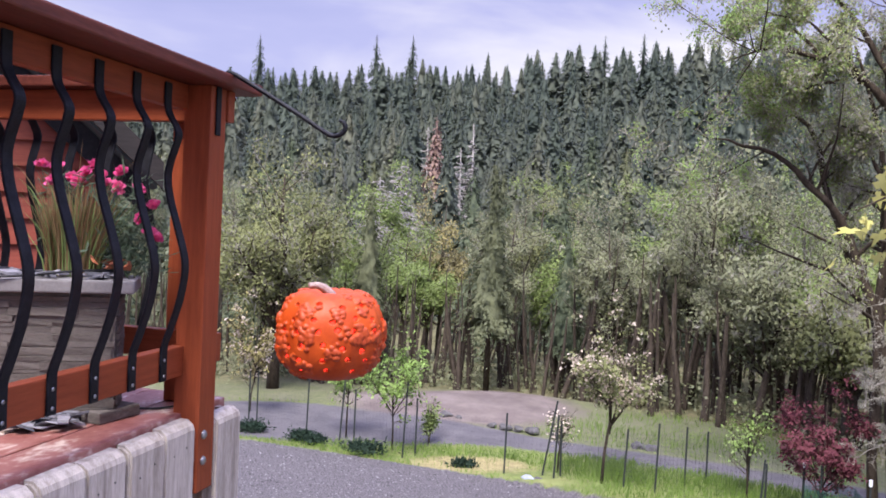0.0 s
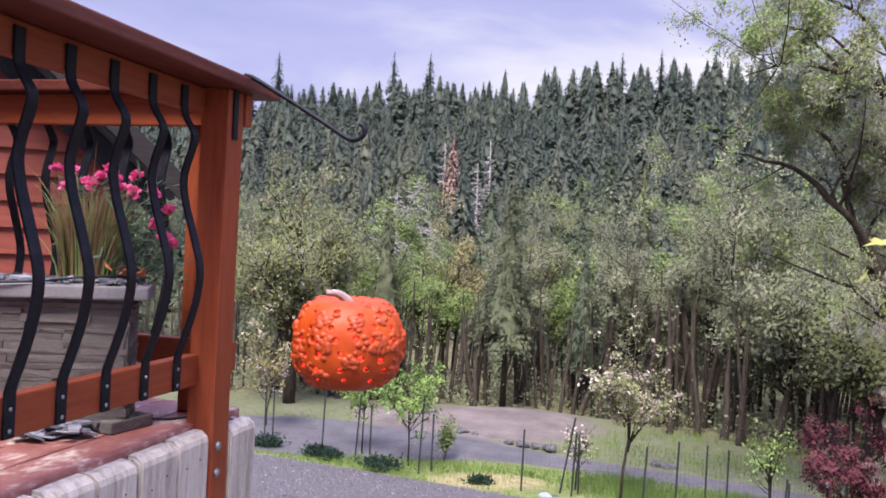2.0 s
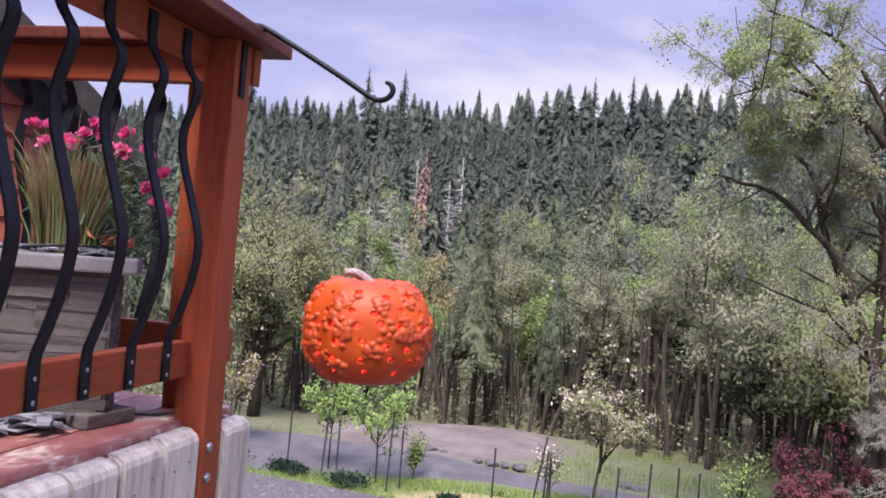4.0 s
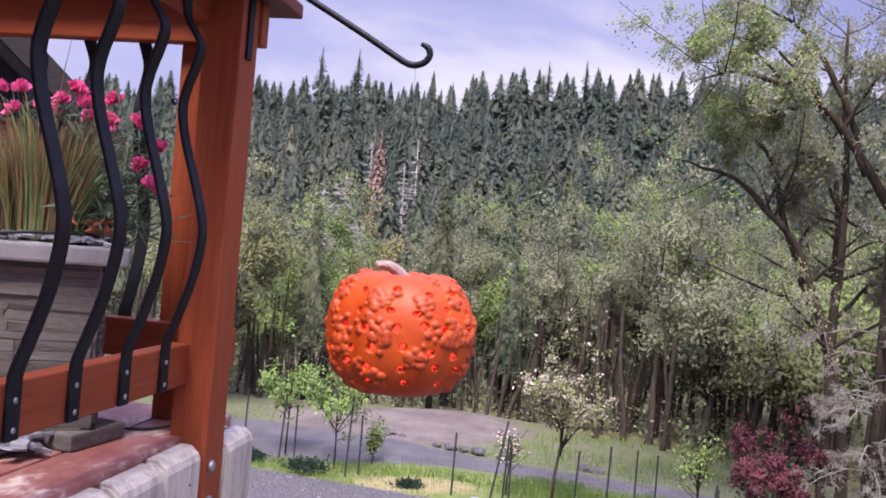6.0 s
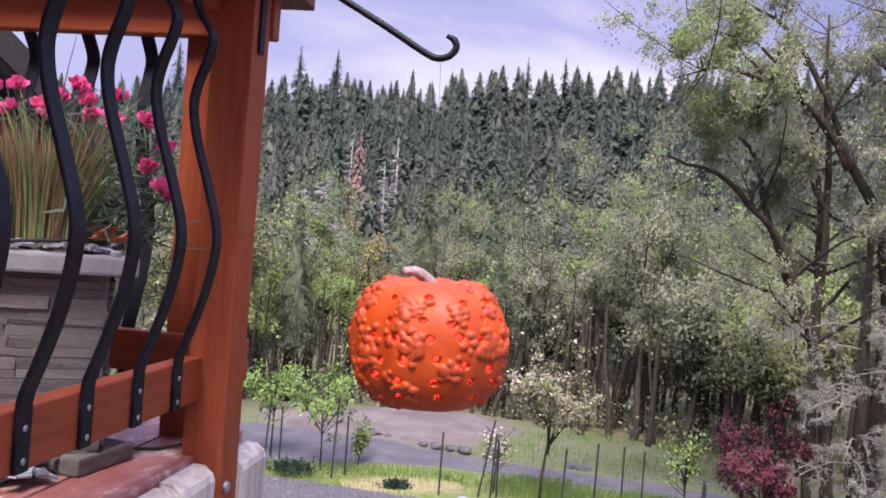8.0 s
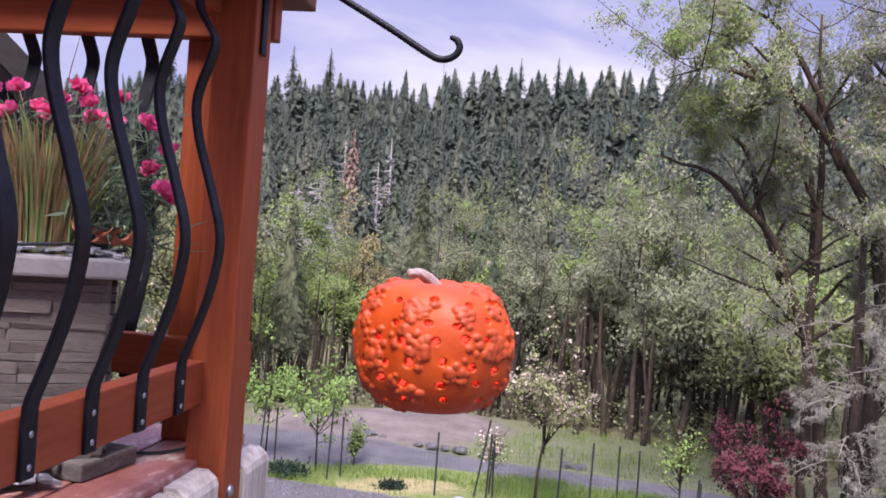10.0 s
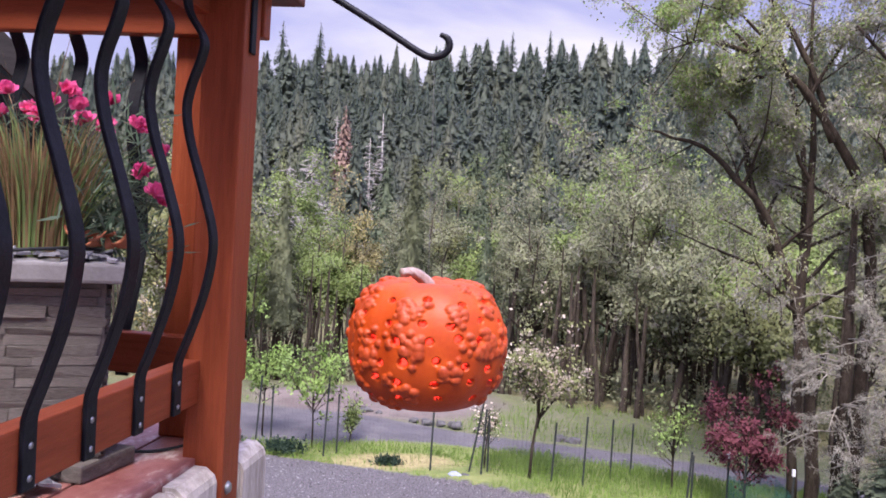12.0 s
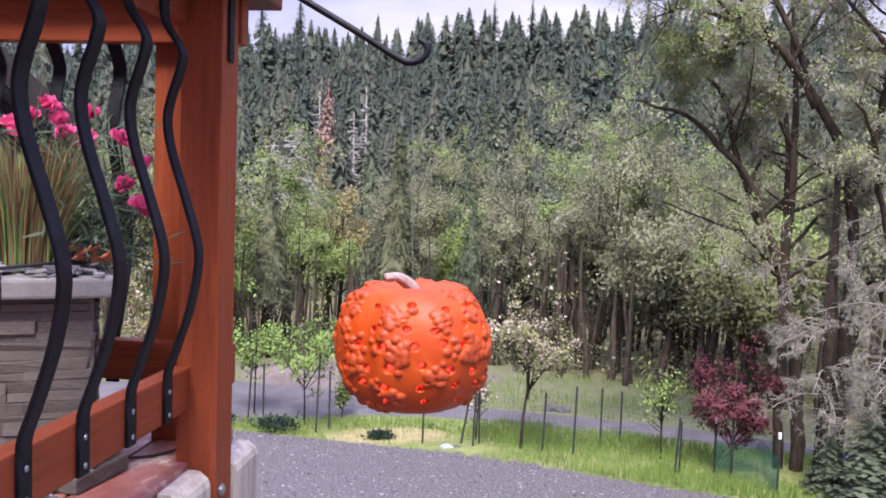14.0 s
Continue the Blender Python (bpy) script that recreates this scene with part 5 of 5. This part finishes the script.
# ---------------------------------------------------------------- single trees
def single_trees():
    # skyline firs, dead fir and bleached snags on the slope
    def up(x, y):
        return (x, y, float(hill(x, y)) - 0.4)

    for x, y, h, s in ((-20.5, 240, 29, 1), (-9.8, 240, 28.5, 2), (-56, 245, 31, 3), (49, 250, 24, 4), (61, 250, 24, 6)):
        tall_fir("tall_fir", "very tall dark fir rising above the skyline", up(x, y), h, 0.125, M["needle"], 40, 8, s, M["bark_dark"], 0.5, 0.6, 0.1, 3, 0.4)
    tall_fir("dead_fir", "dead fir with red-brown needles", (-0.93, 120, -0.8), 23.4, 0.13, M["brown_needle"], 44, 10, 9, M["snag"], 0.35, 0.8, 0.08, 3, 0.5)
    dead_snag("bleached bare fir snag with whorled twigs", (-3.1, 62, -2.7), 13.4, 31, 150, 0.16)
    dead_snag("bleached broken snag with crooked limbs", (-4.7, 62, -2.7), 12.2, 32, 90, 0.22)
    dead_snag("pale bare fir snag", (2.8, 120, -0.8), 18.6, 33, 90, 0.09)
    dead_snag("pale bare fir snag", (-2.2, 121, -0.8), 21.5, 34, 80, 0.07)
    dead_snag("pale bare fir snag", (4.6, 122, -0.8), 22.5, 35, 80, 0.08)
    dead_snag("pale bare fir snag", (16, 58, -2.7), 11, 36, 80, 0.1)

    # round oak at the wood's edge
    rng = np.random.default_rng(50)
    limbs = broad_limbs(rng, 7.9, 2.6, 0.2, 9, 2.5)
    tree_from("oak", "round-crowned oak with olive leaves and grey lichen", limbs, 51, 2, "leaf_olive", 26000, 0.105, Matrix.Translation((-6.0, 30.0, -0.3)),
              lichen_n=2600, kids=10, near=0.2, twig_r=0.012, lift=0.15, clump=0.5)
    # bright maples in the wood
    for k, (x, y, h, w, leaf) in enumerate([(-0.7, 43, 6.6, 1.2, "leaf_green"), (-1.9, 44, 7.2, 1.2, "leaf_green"), (4.9, 36, 6.6, 1.0, "leaf_green"), (14.2, 34, 9.6, 2.2, "leaf_green"),
                                            (-4.2, 36, 4.6, 1.6, "leaf_green"), (9.5, 30, 9.3, 2.4, "leaf_grey"), (12.9, 30, 7.6, 1.8, "leaf_green"), (0.1, 45, 8.7, 1.1, "leaf_bronze"),
                                            (10.8, 26, 5.6, 1.8, "leaf_grey"), (13.5, 26, 6.6, 2.0, "leaf_green"), (15.5, 24, 7.0, 2.2, "leaf_grey"), (18.0, 31, 9.0, 2.6, "leaf_olive"), (12.4, 23.5, 5.0, 1.6, "leaf_olive"), (7.0, 33, 7.2, 1.8, "leaf_grey")]):
        limbs = broad_limbs(np.random.default_rng(80 + k), h, h * 0.35, 0.11, 7, w)
        tree_from("maple", "young maple with fresh light green leaves" if leaf == "leaf_green" else ("pale bronze-leaved tree in fresh leaf" if leaf == "leaf_bronze" else "broad tree with pale grey-green leaves"), limbs, 90 + k, 2, leaf, 11000, 0.125,
                  Matrix.Translation((x, y, float(hill(x, y)) - 0.1)), kids=7, near=0.2, twig_r=0.01, lift=0.15, clump=0.5, lichen_n=700, bark="bark_dark")

    # big mossy oaks by the fence
    big = [
        (("leaning mossy oak with long dark arching limb",
          [([(9.75, 17.2, -0.2), (9.72, 17.3, 2), (9.5, 17.6, 4), (9.0, 18, 5.6), (8.1, 18.1, 7.0), (6.9, 18.1, 7.9), (5.4, 18.1, 8.25)], [0.2, 0.17, 0.15, 0.13, 0.10, 0.06, 0.008]),
           ([(9.1, 18, 5.4), (8.5, 18.2, 6.9), (8.2, 18.4, 8.2), (7.4, 18.4, 8.9), (6.6, 18.3, 9.0)], [0.12, 0.09, 0.07, 0.05, 0.02]),
           ([(9.5, 17.6, 4.0), (9.9, 18.3, 6.0), (9.9, 18.6, 8.5), (9.2, 18.8, 10.5)], [0.12, 0.1, 0.07, 0.03])]), 101, 5000, 3600),
        (("tall mossy oak with spreading upper limbs",
          [([(10.35, 16.8, -0.2), (10.5, 16.8, 4), (10.3, 16.8, 6.3), (9.6, 17, 8.0), (8.4, 17, 9.3), (6.9, 17, 9.9), (5.6, 17, 9.6)], [0.2, 0.17, 0.15, 0.13, 0.1, 0.06, 0.008]),
           ([(10.3, 16.8, 6.0), (10.9, 16.6, 8.0), (10.6, 16.4, 10.5), (9.8, 16.4, 12.5)], [0.13, 0.1, 0.06, 0.008]),
           ([(9.6, 17, 8.0), (9.0, 17.3, 10.0), (7.8, 17.4, 11.2), (6.4, 17.3, 11.6)], [0.1, 0.08, 0.05, 0.02]),
           ([(8.4, 17, 9.3), (7.8, 16.7, 9.9), (7.0, 16.5, 10.4), (6.1, 16.4, 10.5)], [0.06, 0.045, 0.03, 0.01]),
           ([(7.8, 17, 9.6), (7.2, 17.4, 10.4), (6.6, 17.7, 10.8), (5.9, 17.8, 10.8)], [0.05, 0.04, 0.025, 0.01]),
           ([(8.0, 17.1, 9.4), (7.4, 17.0, 9.3), (6.8, 16.9, 9.1), (6.0, 16.8, 9.2)], [0.05, 0.04, 0.025, 0.01])]), 102, 9000, 3200),
        (("straight mossy oak trunk with lichen-covered twigs",
          [([(9.5, 17.4, -0.2), (9.5, 17.6, 4), (9.6, 17.7, 8), (9.3, 17.7, 11.5)], [0.14, 0.12, 0.09, 0.03]),
           ([(9.55, 17.6, 5.0), (10.3, 17.6, 5.9), (11.4, 17.4, 6.4)], [0.06, 0.045, 0.02]),
           ([(9.6, 17.7, 7.0), (8.9, 17.5, 8.0), (8.3, 17.3, 8.4)], [0.06, 0.045, 0.02])]), 103, 1800, 3000),
        (("dark oak trunk leaning out over the fence",
          [([(11.1, 16.2, -0.2), (11.2, 16.2, 4), (11.8, 16.2, 8), (11.4, 16.2, 12)], [0.24, 0.2, 0.15, 0.05]),
           ([(11.2, 16.2, 4.4), (10.6, 16.0, 6.2), (10.2, 15.8, 7.4), (9.6, 15.7, 8.0)], [0.1, 0.08, 0.05, 0.02]),
           ([(11.6, 16.2, 7.0), (10.4, 16.0, 9.0), (9.2, 15.9, 10.2)], [0.1, 0.08, 0.03])]), 104, 2600, 4200),
    ]
    for (label, limbs), seed, n, lic in big:
        jit = np.random.default_rng(seed + 500)
        bent = []
        for p, r in limbs:
            q = smooth_line(p, 4 * len(p))
            wob = np.cumsum(jit.normal(size=q.shape) * 0.035, axis=0)
            wob -= np.linspace(0, 1, len(q))[:, None] * wob[-1]
            bent.append((q + wob, np.interp(np.linspace(0, 1, len(q)), np.linspace(0, 1, len(r)), r) * jit.uniform(0.9, 1.12, len(q))))
        limbs = [(p, r * 0.78) for p, r in bent]
        tree_from("mossy_oak", label, limbs, seed, 3, "leaf_olive", int(2.2 * n), 0.056, lichen_n=3 * lic, spread=1.0, kids=7, near=0.11, twig_r=0.007, lift=0.12,
                  extra=("leaf_fresh", int(1.1 * n), 0.06), lichen_len=0.11, clump=0.4, ratio=0.5, soft=2.6, fringe=1.8 if seed < 103 else 4.0)
    # dead lichen-hung boughs low on the near trunks
    for k, (x, y, z0, z1, n, seed) in enumerate([(11.1, 16.2, 1.0, 6.0, 26, 110), (9.9, 16.6, 1.6, 5.4, 18, 111), (10.6, 15.4, 0.8, 4.8, 22, 112)]):
        rng = np.random.default_rng(seed)
        limbs = [([(x, y, -0.2), (x + 0.1, y, z1 * 0.6), (x, y, z1 + 2.0)], [0.13, 0.11, 0.05])]
        for q in range(n):
            a = rng.uniform(2.2, 5.4)
            ln = rng.uniform(0.7, 1.7)
            p = np.array([x, y, rng.uniform(z0, z1)])
            dd = np.array([math.cos(a), math.sin(a), 0])
            limbs.append(([p, p + dd * ln * 0.4 + (0, 0, 0.05), p + dd * ln * 0.8 - (0, 0, 0.12), p + dd * ln - (0, 0, 0.3)], [0.02, 0.016, 0.01, 0.005]))
        e = thing("dead_fir", "dead lower fir boughs hung with grey lichen", "dead tree")
        v, f = tube(*limbs[0], 8)
        part("trunk", np_mesh("trunk", v, f, [M["bark"]], smooth=True), None, e)
        tubes, tips, twigs = grow(rng, limbs[1:], 2, 0.9, 0.62, 5, 0.006, -0.03)
        v, f = join(*tubes, *twigs)
        part("brushwood", np_mesh("brushwood", v, f, [M["grey_twig"]], smooth=True), None, e, "grey lichen-crusted twigs", "stuff")
        pts = np.concatenate(tips)
        v, f = leaf_quads(rng, pts[rng.integers(0, len(pts), 6500)] + rng.normal(size=(6500, 3)) * 0.03, 0.075, droop=1.0, ratio=0.14)
        part("lichen", np_mesh("lichen", v, f, [M["lichen"]]), None, e, "grey hanging lichen", "stuff")
    for k, (x, y, h) in enumerate([(10.15, 15.3, 2.3), (10.9, 14.9, 3.0), (9.75, 16.0, 1.5)]):
        tall_fir("young_fir", "young green fir beside the oaks", (x, y, 0), h, 0.34, M["needle_near"], 26, 10, 200 + k, M["bark_dark"], 0.3, 0.3, 0.02, 5)

    # planted saplings
    def sapling(name, label, x, y, h, clear, w, leaf, n, size, seed, extra=None, r=0.022, clump=0.8):
        limbs = broad_limbs(np.random.default_rng(seed), h, clear, r, 7, w)
        tree_from(name, label, limbs, seed + 1, 2, leaf, n, size, Matrix.Translation((x, y, 0)), kids=5, near=0.07, twig_r=0.004, lift=0.2, extra=extra, clump=clump, bark="bark")

    sapling("sapling", "young tree with fresh light green leaves", -1.1, 21.55, 2.7, 1.0, 0.85, "leaf_fresh", 1500, 0.10, 300)
    sapling("sapling", "young tree with fresh light green leaves", -2.45, 22.6, 2.9, 1.3, 0.8, "leaf_fresh", 1300, 0.10, 310)
    sapling("sapling", "small bushy green sapling", -0.15, 21.9, 1.15, 0.3, 0.16, "leaf_green", 900, 0.07, 320)
    sapling("blossom_tree", "small crab apple with pale pink blossom", 3.95, 19.05, 4.1, 1.6, 0.95, "leaf_olive", 2400, 0.085, 330, ("petal_pale", 1900, 0.075), 0.035, 0.6)
    sapling("plum_tree", "young purple-leaved plum tree in mesh cage", 8.25, 17.2, 2.6, 0.75, 0.95, "leaf_red", 5200, 0.075, 340, None, 0.03)
    sapling("sapling", "thin sapling with yellow-green leaves", 7.15, 18.4, 2.2, 0.9, 0.5, "leaf_fresh", 420, 0.085, 350)
    sapling("sapling", "small sapling with bronze leaves", 3.05, 19.9, 1.5, 0.8, 0.3, "petal_pale", 220, 0.07, 360)
    sapling("blossom_tree", "pale blossoming shrub beyond the deck", -5.6, 24.5, 3.4, 1.2, 0.7, "leaf_bronze", 1500, 0.09, 370, ("petal_pale", 700, 0.08))
    rng = np.random.default_rng(400)
    for x, y, r in ((-1.78, 20.95, 0.42), (-3.6, 22.0, 0.32), (-3.2, 21.7, 0.25), (-5.1, 22.6, 0.38), (0.75, 20.1, 0.22)):
        e = thing("juniper", "low spreading dark green juniper", "shrub", Matrix.Translation((x, y, 0)))
        n = 1100
        c = rng.normal(size=(n, 3)) * (r * 0.55, r * 0.4, r * 0.16) + (0, 0, r * 0.28)
        c[:, 2] = np.abs(c[:, 2])
        v, f = leaf_quads(rng, c, 0.11, droop=-0.2, ratio=0.3)
        part("foliage", np_mesh("foliage", v, f, [M["juniper"]]), None, e)
        tv, tf = join(*[tube([(0, 0, -0.05), (math.cos(a) * r * 0.5, math.sin(a) * r * 0.4, r * 0.2)], [0.02, 0.008], 5) for a in (0.3, 1.9, 3.4, 5.0)])
        part("stems", np_mesh("stems", tv, tf, [M["bark_dark"]]), None, e)


def build_fence():
    posts = [(-5.42, 23.7, 1.45, 0), (-5.15, 23.55, 1.5, 0), (-3.6, 22.9, 1.55, -1), (-2.53, 21.72, 1.72, -3), (-2.17, 22.0, 1.4, 0), (-0.8, 20.8, 1.9, -2), (-0.48, 21.03, 1.45, 0),
             (1.70, 19.5, 1.52, -0.5), (2.6, 19.42, 1.9, -9), (2.85, 19.2, 1.6, -2), (3.05, 19.45, 1.4, 1), (4.43, 18.85, 1.42, -2), (5.12, 18.66, 1.62, -1), (6.1, 19.6, 1.35, 0), (6.7, 19.85, 1.2, 0),
             (7.42, 19.05, 1.3, 0), (6.92, 17.15, 1.3, -3), (7.05, 17.2, 1.2, 0), (7.9, 17.3, 1.25, 0), (8.08, 16.9, 1.3, 0), (8.62, 16.0, 1.3, 0)]
    white = {18, 20}
    b = bmesh.new()
    # a studded T-section
    for lo, hi in (((-0.022, -0.004, -0.3), (0.022, 0.004, 1.0)), ((-0.004, 0.004, -0.3), (0.004, 0.03, 1.0))):
        bmesh.ops.create_cube(b, size=1.0, matrix=Matrix.Translation([(lo[i] + hi[i]) / 2 for i in range(3)]) @ Matrix.Diagonal((*[hi[i] - lo[i] for i in range(3)], 1)))
    for k in range(14):
        bmesh.ops.create_cube(b, size=1.0, matrix=Matrix.Translation((0, -0.008, 0.05 + 0.065 * k)) @ Matrix.Diagonal((0.016, 0.01, 0.012, 1)))
    shaft = bm_mesh("shaft", b, M["tpost"])
    tip = bm_mesh("tip", box((-0.026, -0.014, 0.9), (0.026, 0.034, 1.004), 0.003), M["white"])
    for k, (x, y, h, lean) in enumerate(posts):
        e = thing("fence_post", "thin black steel fence post with white tip" if k in white else "thin black steel fence post standing in grass", "fence post",
                  Matrix.Translation((x, y, 0)) @ Matrix.Rotation(radians(-lean), 4, "Y"), "fence posts")
        s = part("shaft", shaft, None, e)
        s.scale = (1, 1, h)
        if k in white:
            t = part("tip", tip, None, e)
            t.scale = (1, 1, h)

    # wire netting: a grid of fine threads
    def netting(name, label, line, h, cell, thick, mat):
        pieces = []
        for (x0, y0), (x1, y1) in zip(line, line[1:]):
            L_ = math.hypot(x1 - x0, y1 - y0)
            n = max(2, int(L_ / cell))
            for k in range(n):
                t = k / n
                pieces.append(tube([(x0 + (x1 - x0) * t, y0 + (y1 - y0) * t, 0.02), (x0 + (x1 - x0) * t, y0 + (y1 - y0) * t, h)], thick, 3, False))
            for k in range(int(h / cell) + 1):
                z = 0.02 + k * cell
                pieces.append(tube([(x0, y0, z), (x1, y1, z)], thick, 3, False))
        v, f = join(*pieces)
        tagged(new(name, np_mesh(name, v, f, [mat])), label, "netting", kind="stuff")

    netting("fence_netting", "fine black deer netting between posts", [(-5.15, 23.57), (-3.6, 22.92), (-2.53, 21.74), (-0.8, 20.82), (1.7, 19.52), (2.85, 19.22), (4.43, 18.87), (5.12, 18.68), (6.92, 17.17), (8.08, 16.92)], 1.3, 0.10, 0.0011, M["net"])
    netting("fence_netting", "fine black deer netting along the drive", [(3.05, 19.47), (6.1, 19.62), (6.7, 19.87), (7.42, 19.07), (8.62, 16.02)], 1.15, 0.10, 0.0011, M["net"])
    netting("tree_cage", "green plastic mesh cage round the plum", [(7.9, 17.3), (8.08, 16.88), (8.64, 16.0), (8.95, 17.2), (7.9, 17.3)], 0.75, 0.03, 0.0022, M["green_net"])


def ground_cover():
    rng = np.random.default_rng(500)
    # pebbles on the near gravel
    n = 16000
    x = rng.uniform(-6, 9, n)
    y = rng.uniform(11.5, 22, n)
    k = y < gravel_edge(x) - 0.05
    x, y = x[k], y[k]
    n = len(x)
    octa = np.array([(1, 0, 0), (-1, 0, 0), (0, 1, 0), (0, -1, 0), (0, 0, 1), (0, 0, -0.5)], float)
    fo = np.array([(0, 2, 4), (2, 1, 4), (1, 3, 4), (3, 0, 4), (2, 0, 5), (1, 2, 5), (3, 1, 5), (0, 3, 5)])
    s = rng.gamma(3.0, 0.004, n) + 0.006
    v = octa[None] * (s[:, None] * rng.uniform(0.6, 1.2, (n, 3)))[:, None, :] + rng.normal(size=(n, 6, 3)) * (s * 0.15)[:, None, None]
    a = rng.uniform(0, 6.28, n)
    c, q = np.cos(a)[:, None], np.sin(a)[:, None]
    v = np.stack([v[..., 0] * c - v[..., 1] * q + x[:, None], v[..., 0] * q + v[..., 1] * c + y[:, None], v[..., 2] * 0.7 + 0.004], -1)
    f = (fo[None] + (np.arange(n) * 6)[:, None, None]).reshape(-1, 3)
    tagged(new("gravel_stones", np_mesh("gravel_stones", v.reshape(-1, 3), f, [M["pebble"]])), "loose grey gravel stones on the yard", "gravel", kind="stuff")
    # grass
    n = 90000
    x = rng.uniform(-7, 11, n)
    y = rng.uniform(13.5, 26.5, n)
    near_edge = np.interp(x, [-20, -5, 2, 5, 7.5, 11], [21.9, 21.9, 21.9, 21.2, 20.0, 18.2])
    far_edge = np.interp(x, [-20, -3.5, -1, 1.3, 3.7, 5.8, 8, 11], [26.6, 26.3, 25.5, 24.3, 23.1, 22.0, 20.9, 19.4])
    patch = np.sin(x * 1.9 + 0.7 * np.sin(y * 2.3)) * 0.5 + np.sin(y * 2.7 + x) * 0.5
    strip = (y > gravel_edge(x) - 0.06 + 0.08 * patch) & (y < near_edge + 0.05)
    beyond = (y > far_edge) & (rng.random(n) < 0.22) & (((x - 0.9) / 4.2) ** 2 + ((y - 27.3) / 3.2) ** 2 > 1)
    dry = ((x - 0.9) / 1.5) ** 2 + ((y - 20.3) / 0.65) ** 2 < 1
    k = (strip & ~(dry & (rng.random(n) < 0.9))) | beyond
    x, y, patch = x[k], y[k], patch[k]
    n = len(x)
    h = rng.uniform(0.05, 0.16, n) * (1 + 0.5 * patch) * np.where(x > 3, 1.7, 1.0)
    a = rng.uniform(0, 6.28, n)
    lean = rng.uniform(0, 0.6, n) * h
    w = 0.007 + 0.006 * rng.random(n)
    b = rng.uniform(0, 6.28, n)
    z0 = np.zeros(n)
    v = np.stack([np.stack([x - w * np.cos(a), y - w * np.sin(a), z0], -1), np.stack([x + w * np.cos(a), y + w * np.sin(a), z0], -1),
                  np.stack([x + lean * np.cos(b), y + lean * np.sin(b), h], -1)], 1).reshape(-1, 3)
    tagged(new("grass", np_mesh("grass", v, np.arange(3 * n).reshape(-1, 3), [M["grass"]])), "bright green grass along the fence", "grass", kind="stuff")

    def rock(x, y, r, mat, label, seed):
        g = np.random.default_rng(seed)
        bm = bmesh.new()
        bmesh.ops.create_icosphere(bm, subdivisions=3, radius=r)
        o = Vector(g.normal(size=3) * 10)
        for vv in bm.verts:
            vv.co *= 1 + 0.45 * noise.noise(vv.co / r * 1.1 + o)
            vv.co.z *= 0.6
        ob = tagged(new("rock", bm_mesh("rock", bm, M[mat])), label, "rock")
        ob.location = (x, y, float(hill(x, y)) + r * 0.2)

    rock(2.25, 19.2, 0.17, "pale_rock", "pale bluish rock in the grass", 1)
    rock(2.5, 19.15, 0.13, "rock", "dark rock in the grass", 2)
    for k, (x, y, r) in enumerate([(0.35, 25.3, 0.22), (0.75, 25.1, 0.12), (1.75, 24.3, 0.16), (2.1, 24.1, 0.2), (2.5, 24.0, 0.15), (2.9, 23.8, 0.2), (5.7, 22.6, 0.2), (6.0, 22.4, 0.22), (3.5, 23.4, 0.14)]):
        rock(x, y, r, "rock", "grey boulder beside the drive", 10 + k)


def near_maple():
    """A slender maple by the yard's side whose branch tip hangs into view."""
    rng = np.random.default_rng(610)
    e = thing("maple", "slender maple with large yellow-green leaves", "tree")
    v, f = tube(smooth_line([(3.1, 4.3, -0.2), (3.05, 4.3, 3.0), (2.95, 4.25, 6.0), (2.9, 4.2, 8.0)], 14), np.linspace(0.06, 0.015, 14), 8)
    part("trunk", np_mesh("trunk", v, f, [M["bark"]], smooth=True), None, e)
    v, f = tube(smooth_line([(2.96, 4.25, 5.7), (2.5, 4.05, 6.15), (2.0, 3.87, 6.18), (1.64, 3.78, 6.05)], 14), np.linspace(0.018, 0.003, 14), 6)
    part("branch", np_mesh("branch", v, f, [M["bark"]], smooth=True), None, e)
    lobes = [(0, 0), (0.10, 0.16), (0.30, 0.10), (0.34, 0.34), (0.62, 0.30), (0.58, 0.14), (1.0, 0.0), (0.58, -0.14), (0.62, -0.30), (0.34, -0.34), (0.30, -0.10), (0.10, -0.16)]
    for k in range(30):
        t = rng.uniform(0.55, 1.02) ** 0.7
        p = np.array([2.96 - 1.34 * t, 4.25 - 0.47 * t, 5.80 + 0.33 * math.sin(2.3 * t)]) + rng.normal(size=3) * (0.06, 0.06, 0.10) - (0, 0, 0.03)
        s = rng.uniform(0.085, 0.14)
        R = np.array(Euler((rng.normal() * 0.5, 0.7 + rng.normal() * 0.4, rng.uniform(0, 6.28))).to_matrix())
        pts = np.array([(x, y, 0.10 * abs(y) - 0.12 * x * x) for x, y in lobes]) * s @ R.T + p
        c = pts.mean(0)
        vv = np.concatenate([pts, [c]])
        ff = np.array([(i, (i + 1) % 12, 12) for i in range(12)])
        part("leaf", np_mesh("leaf", vv, ff, [M["leaf_yellow"]]), None, e)


near_maple()
single_trees()
build_fence()
ground_cover()
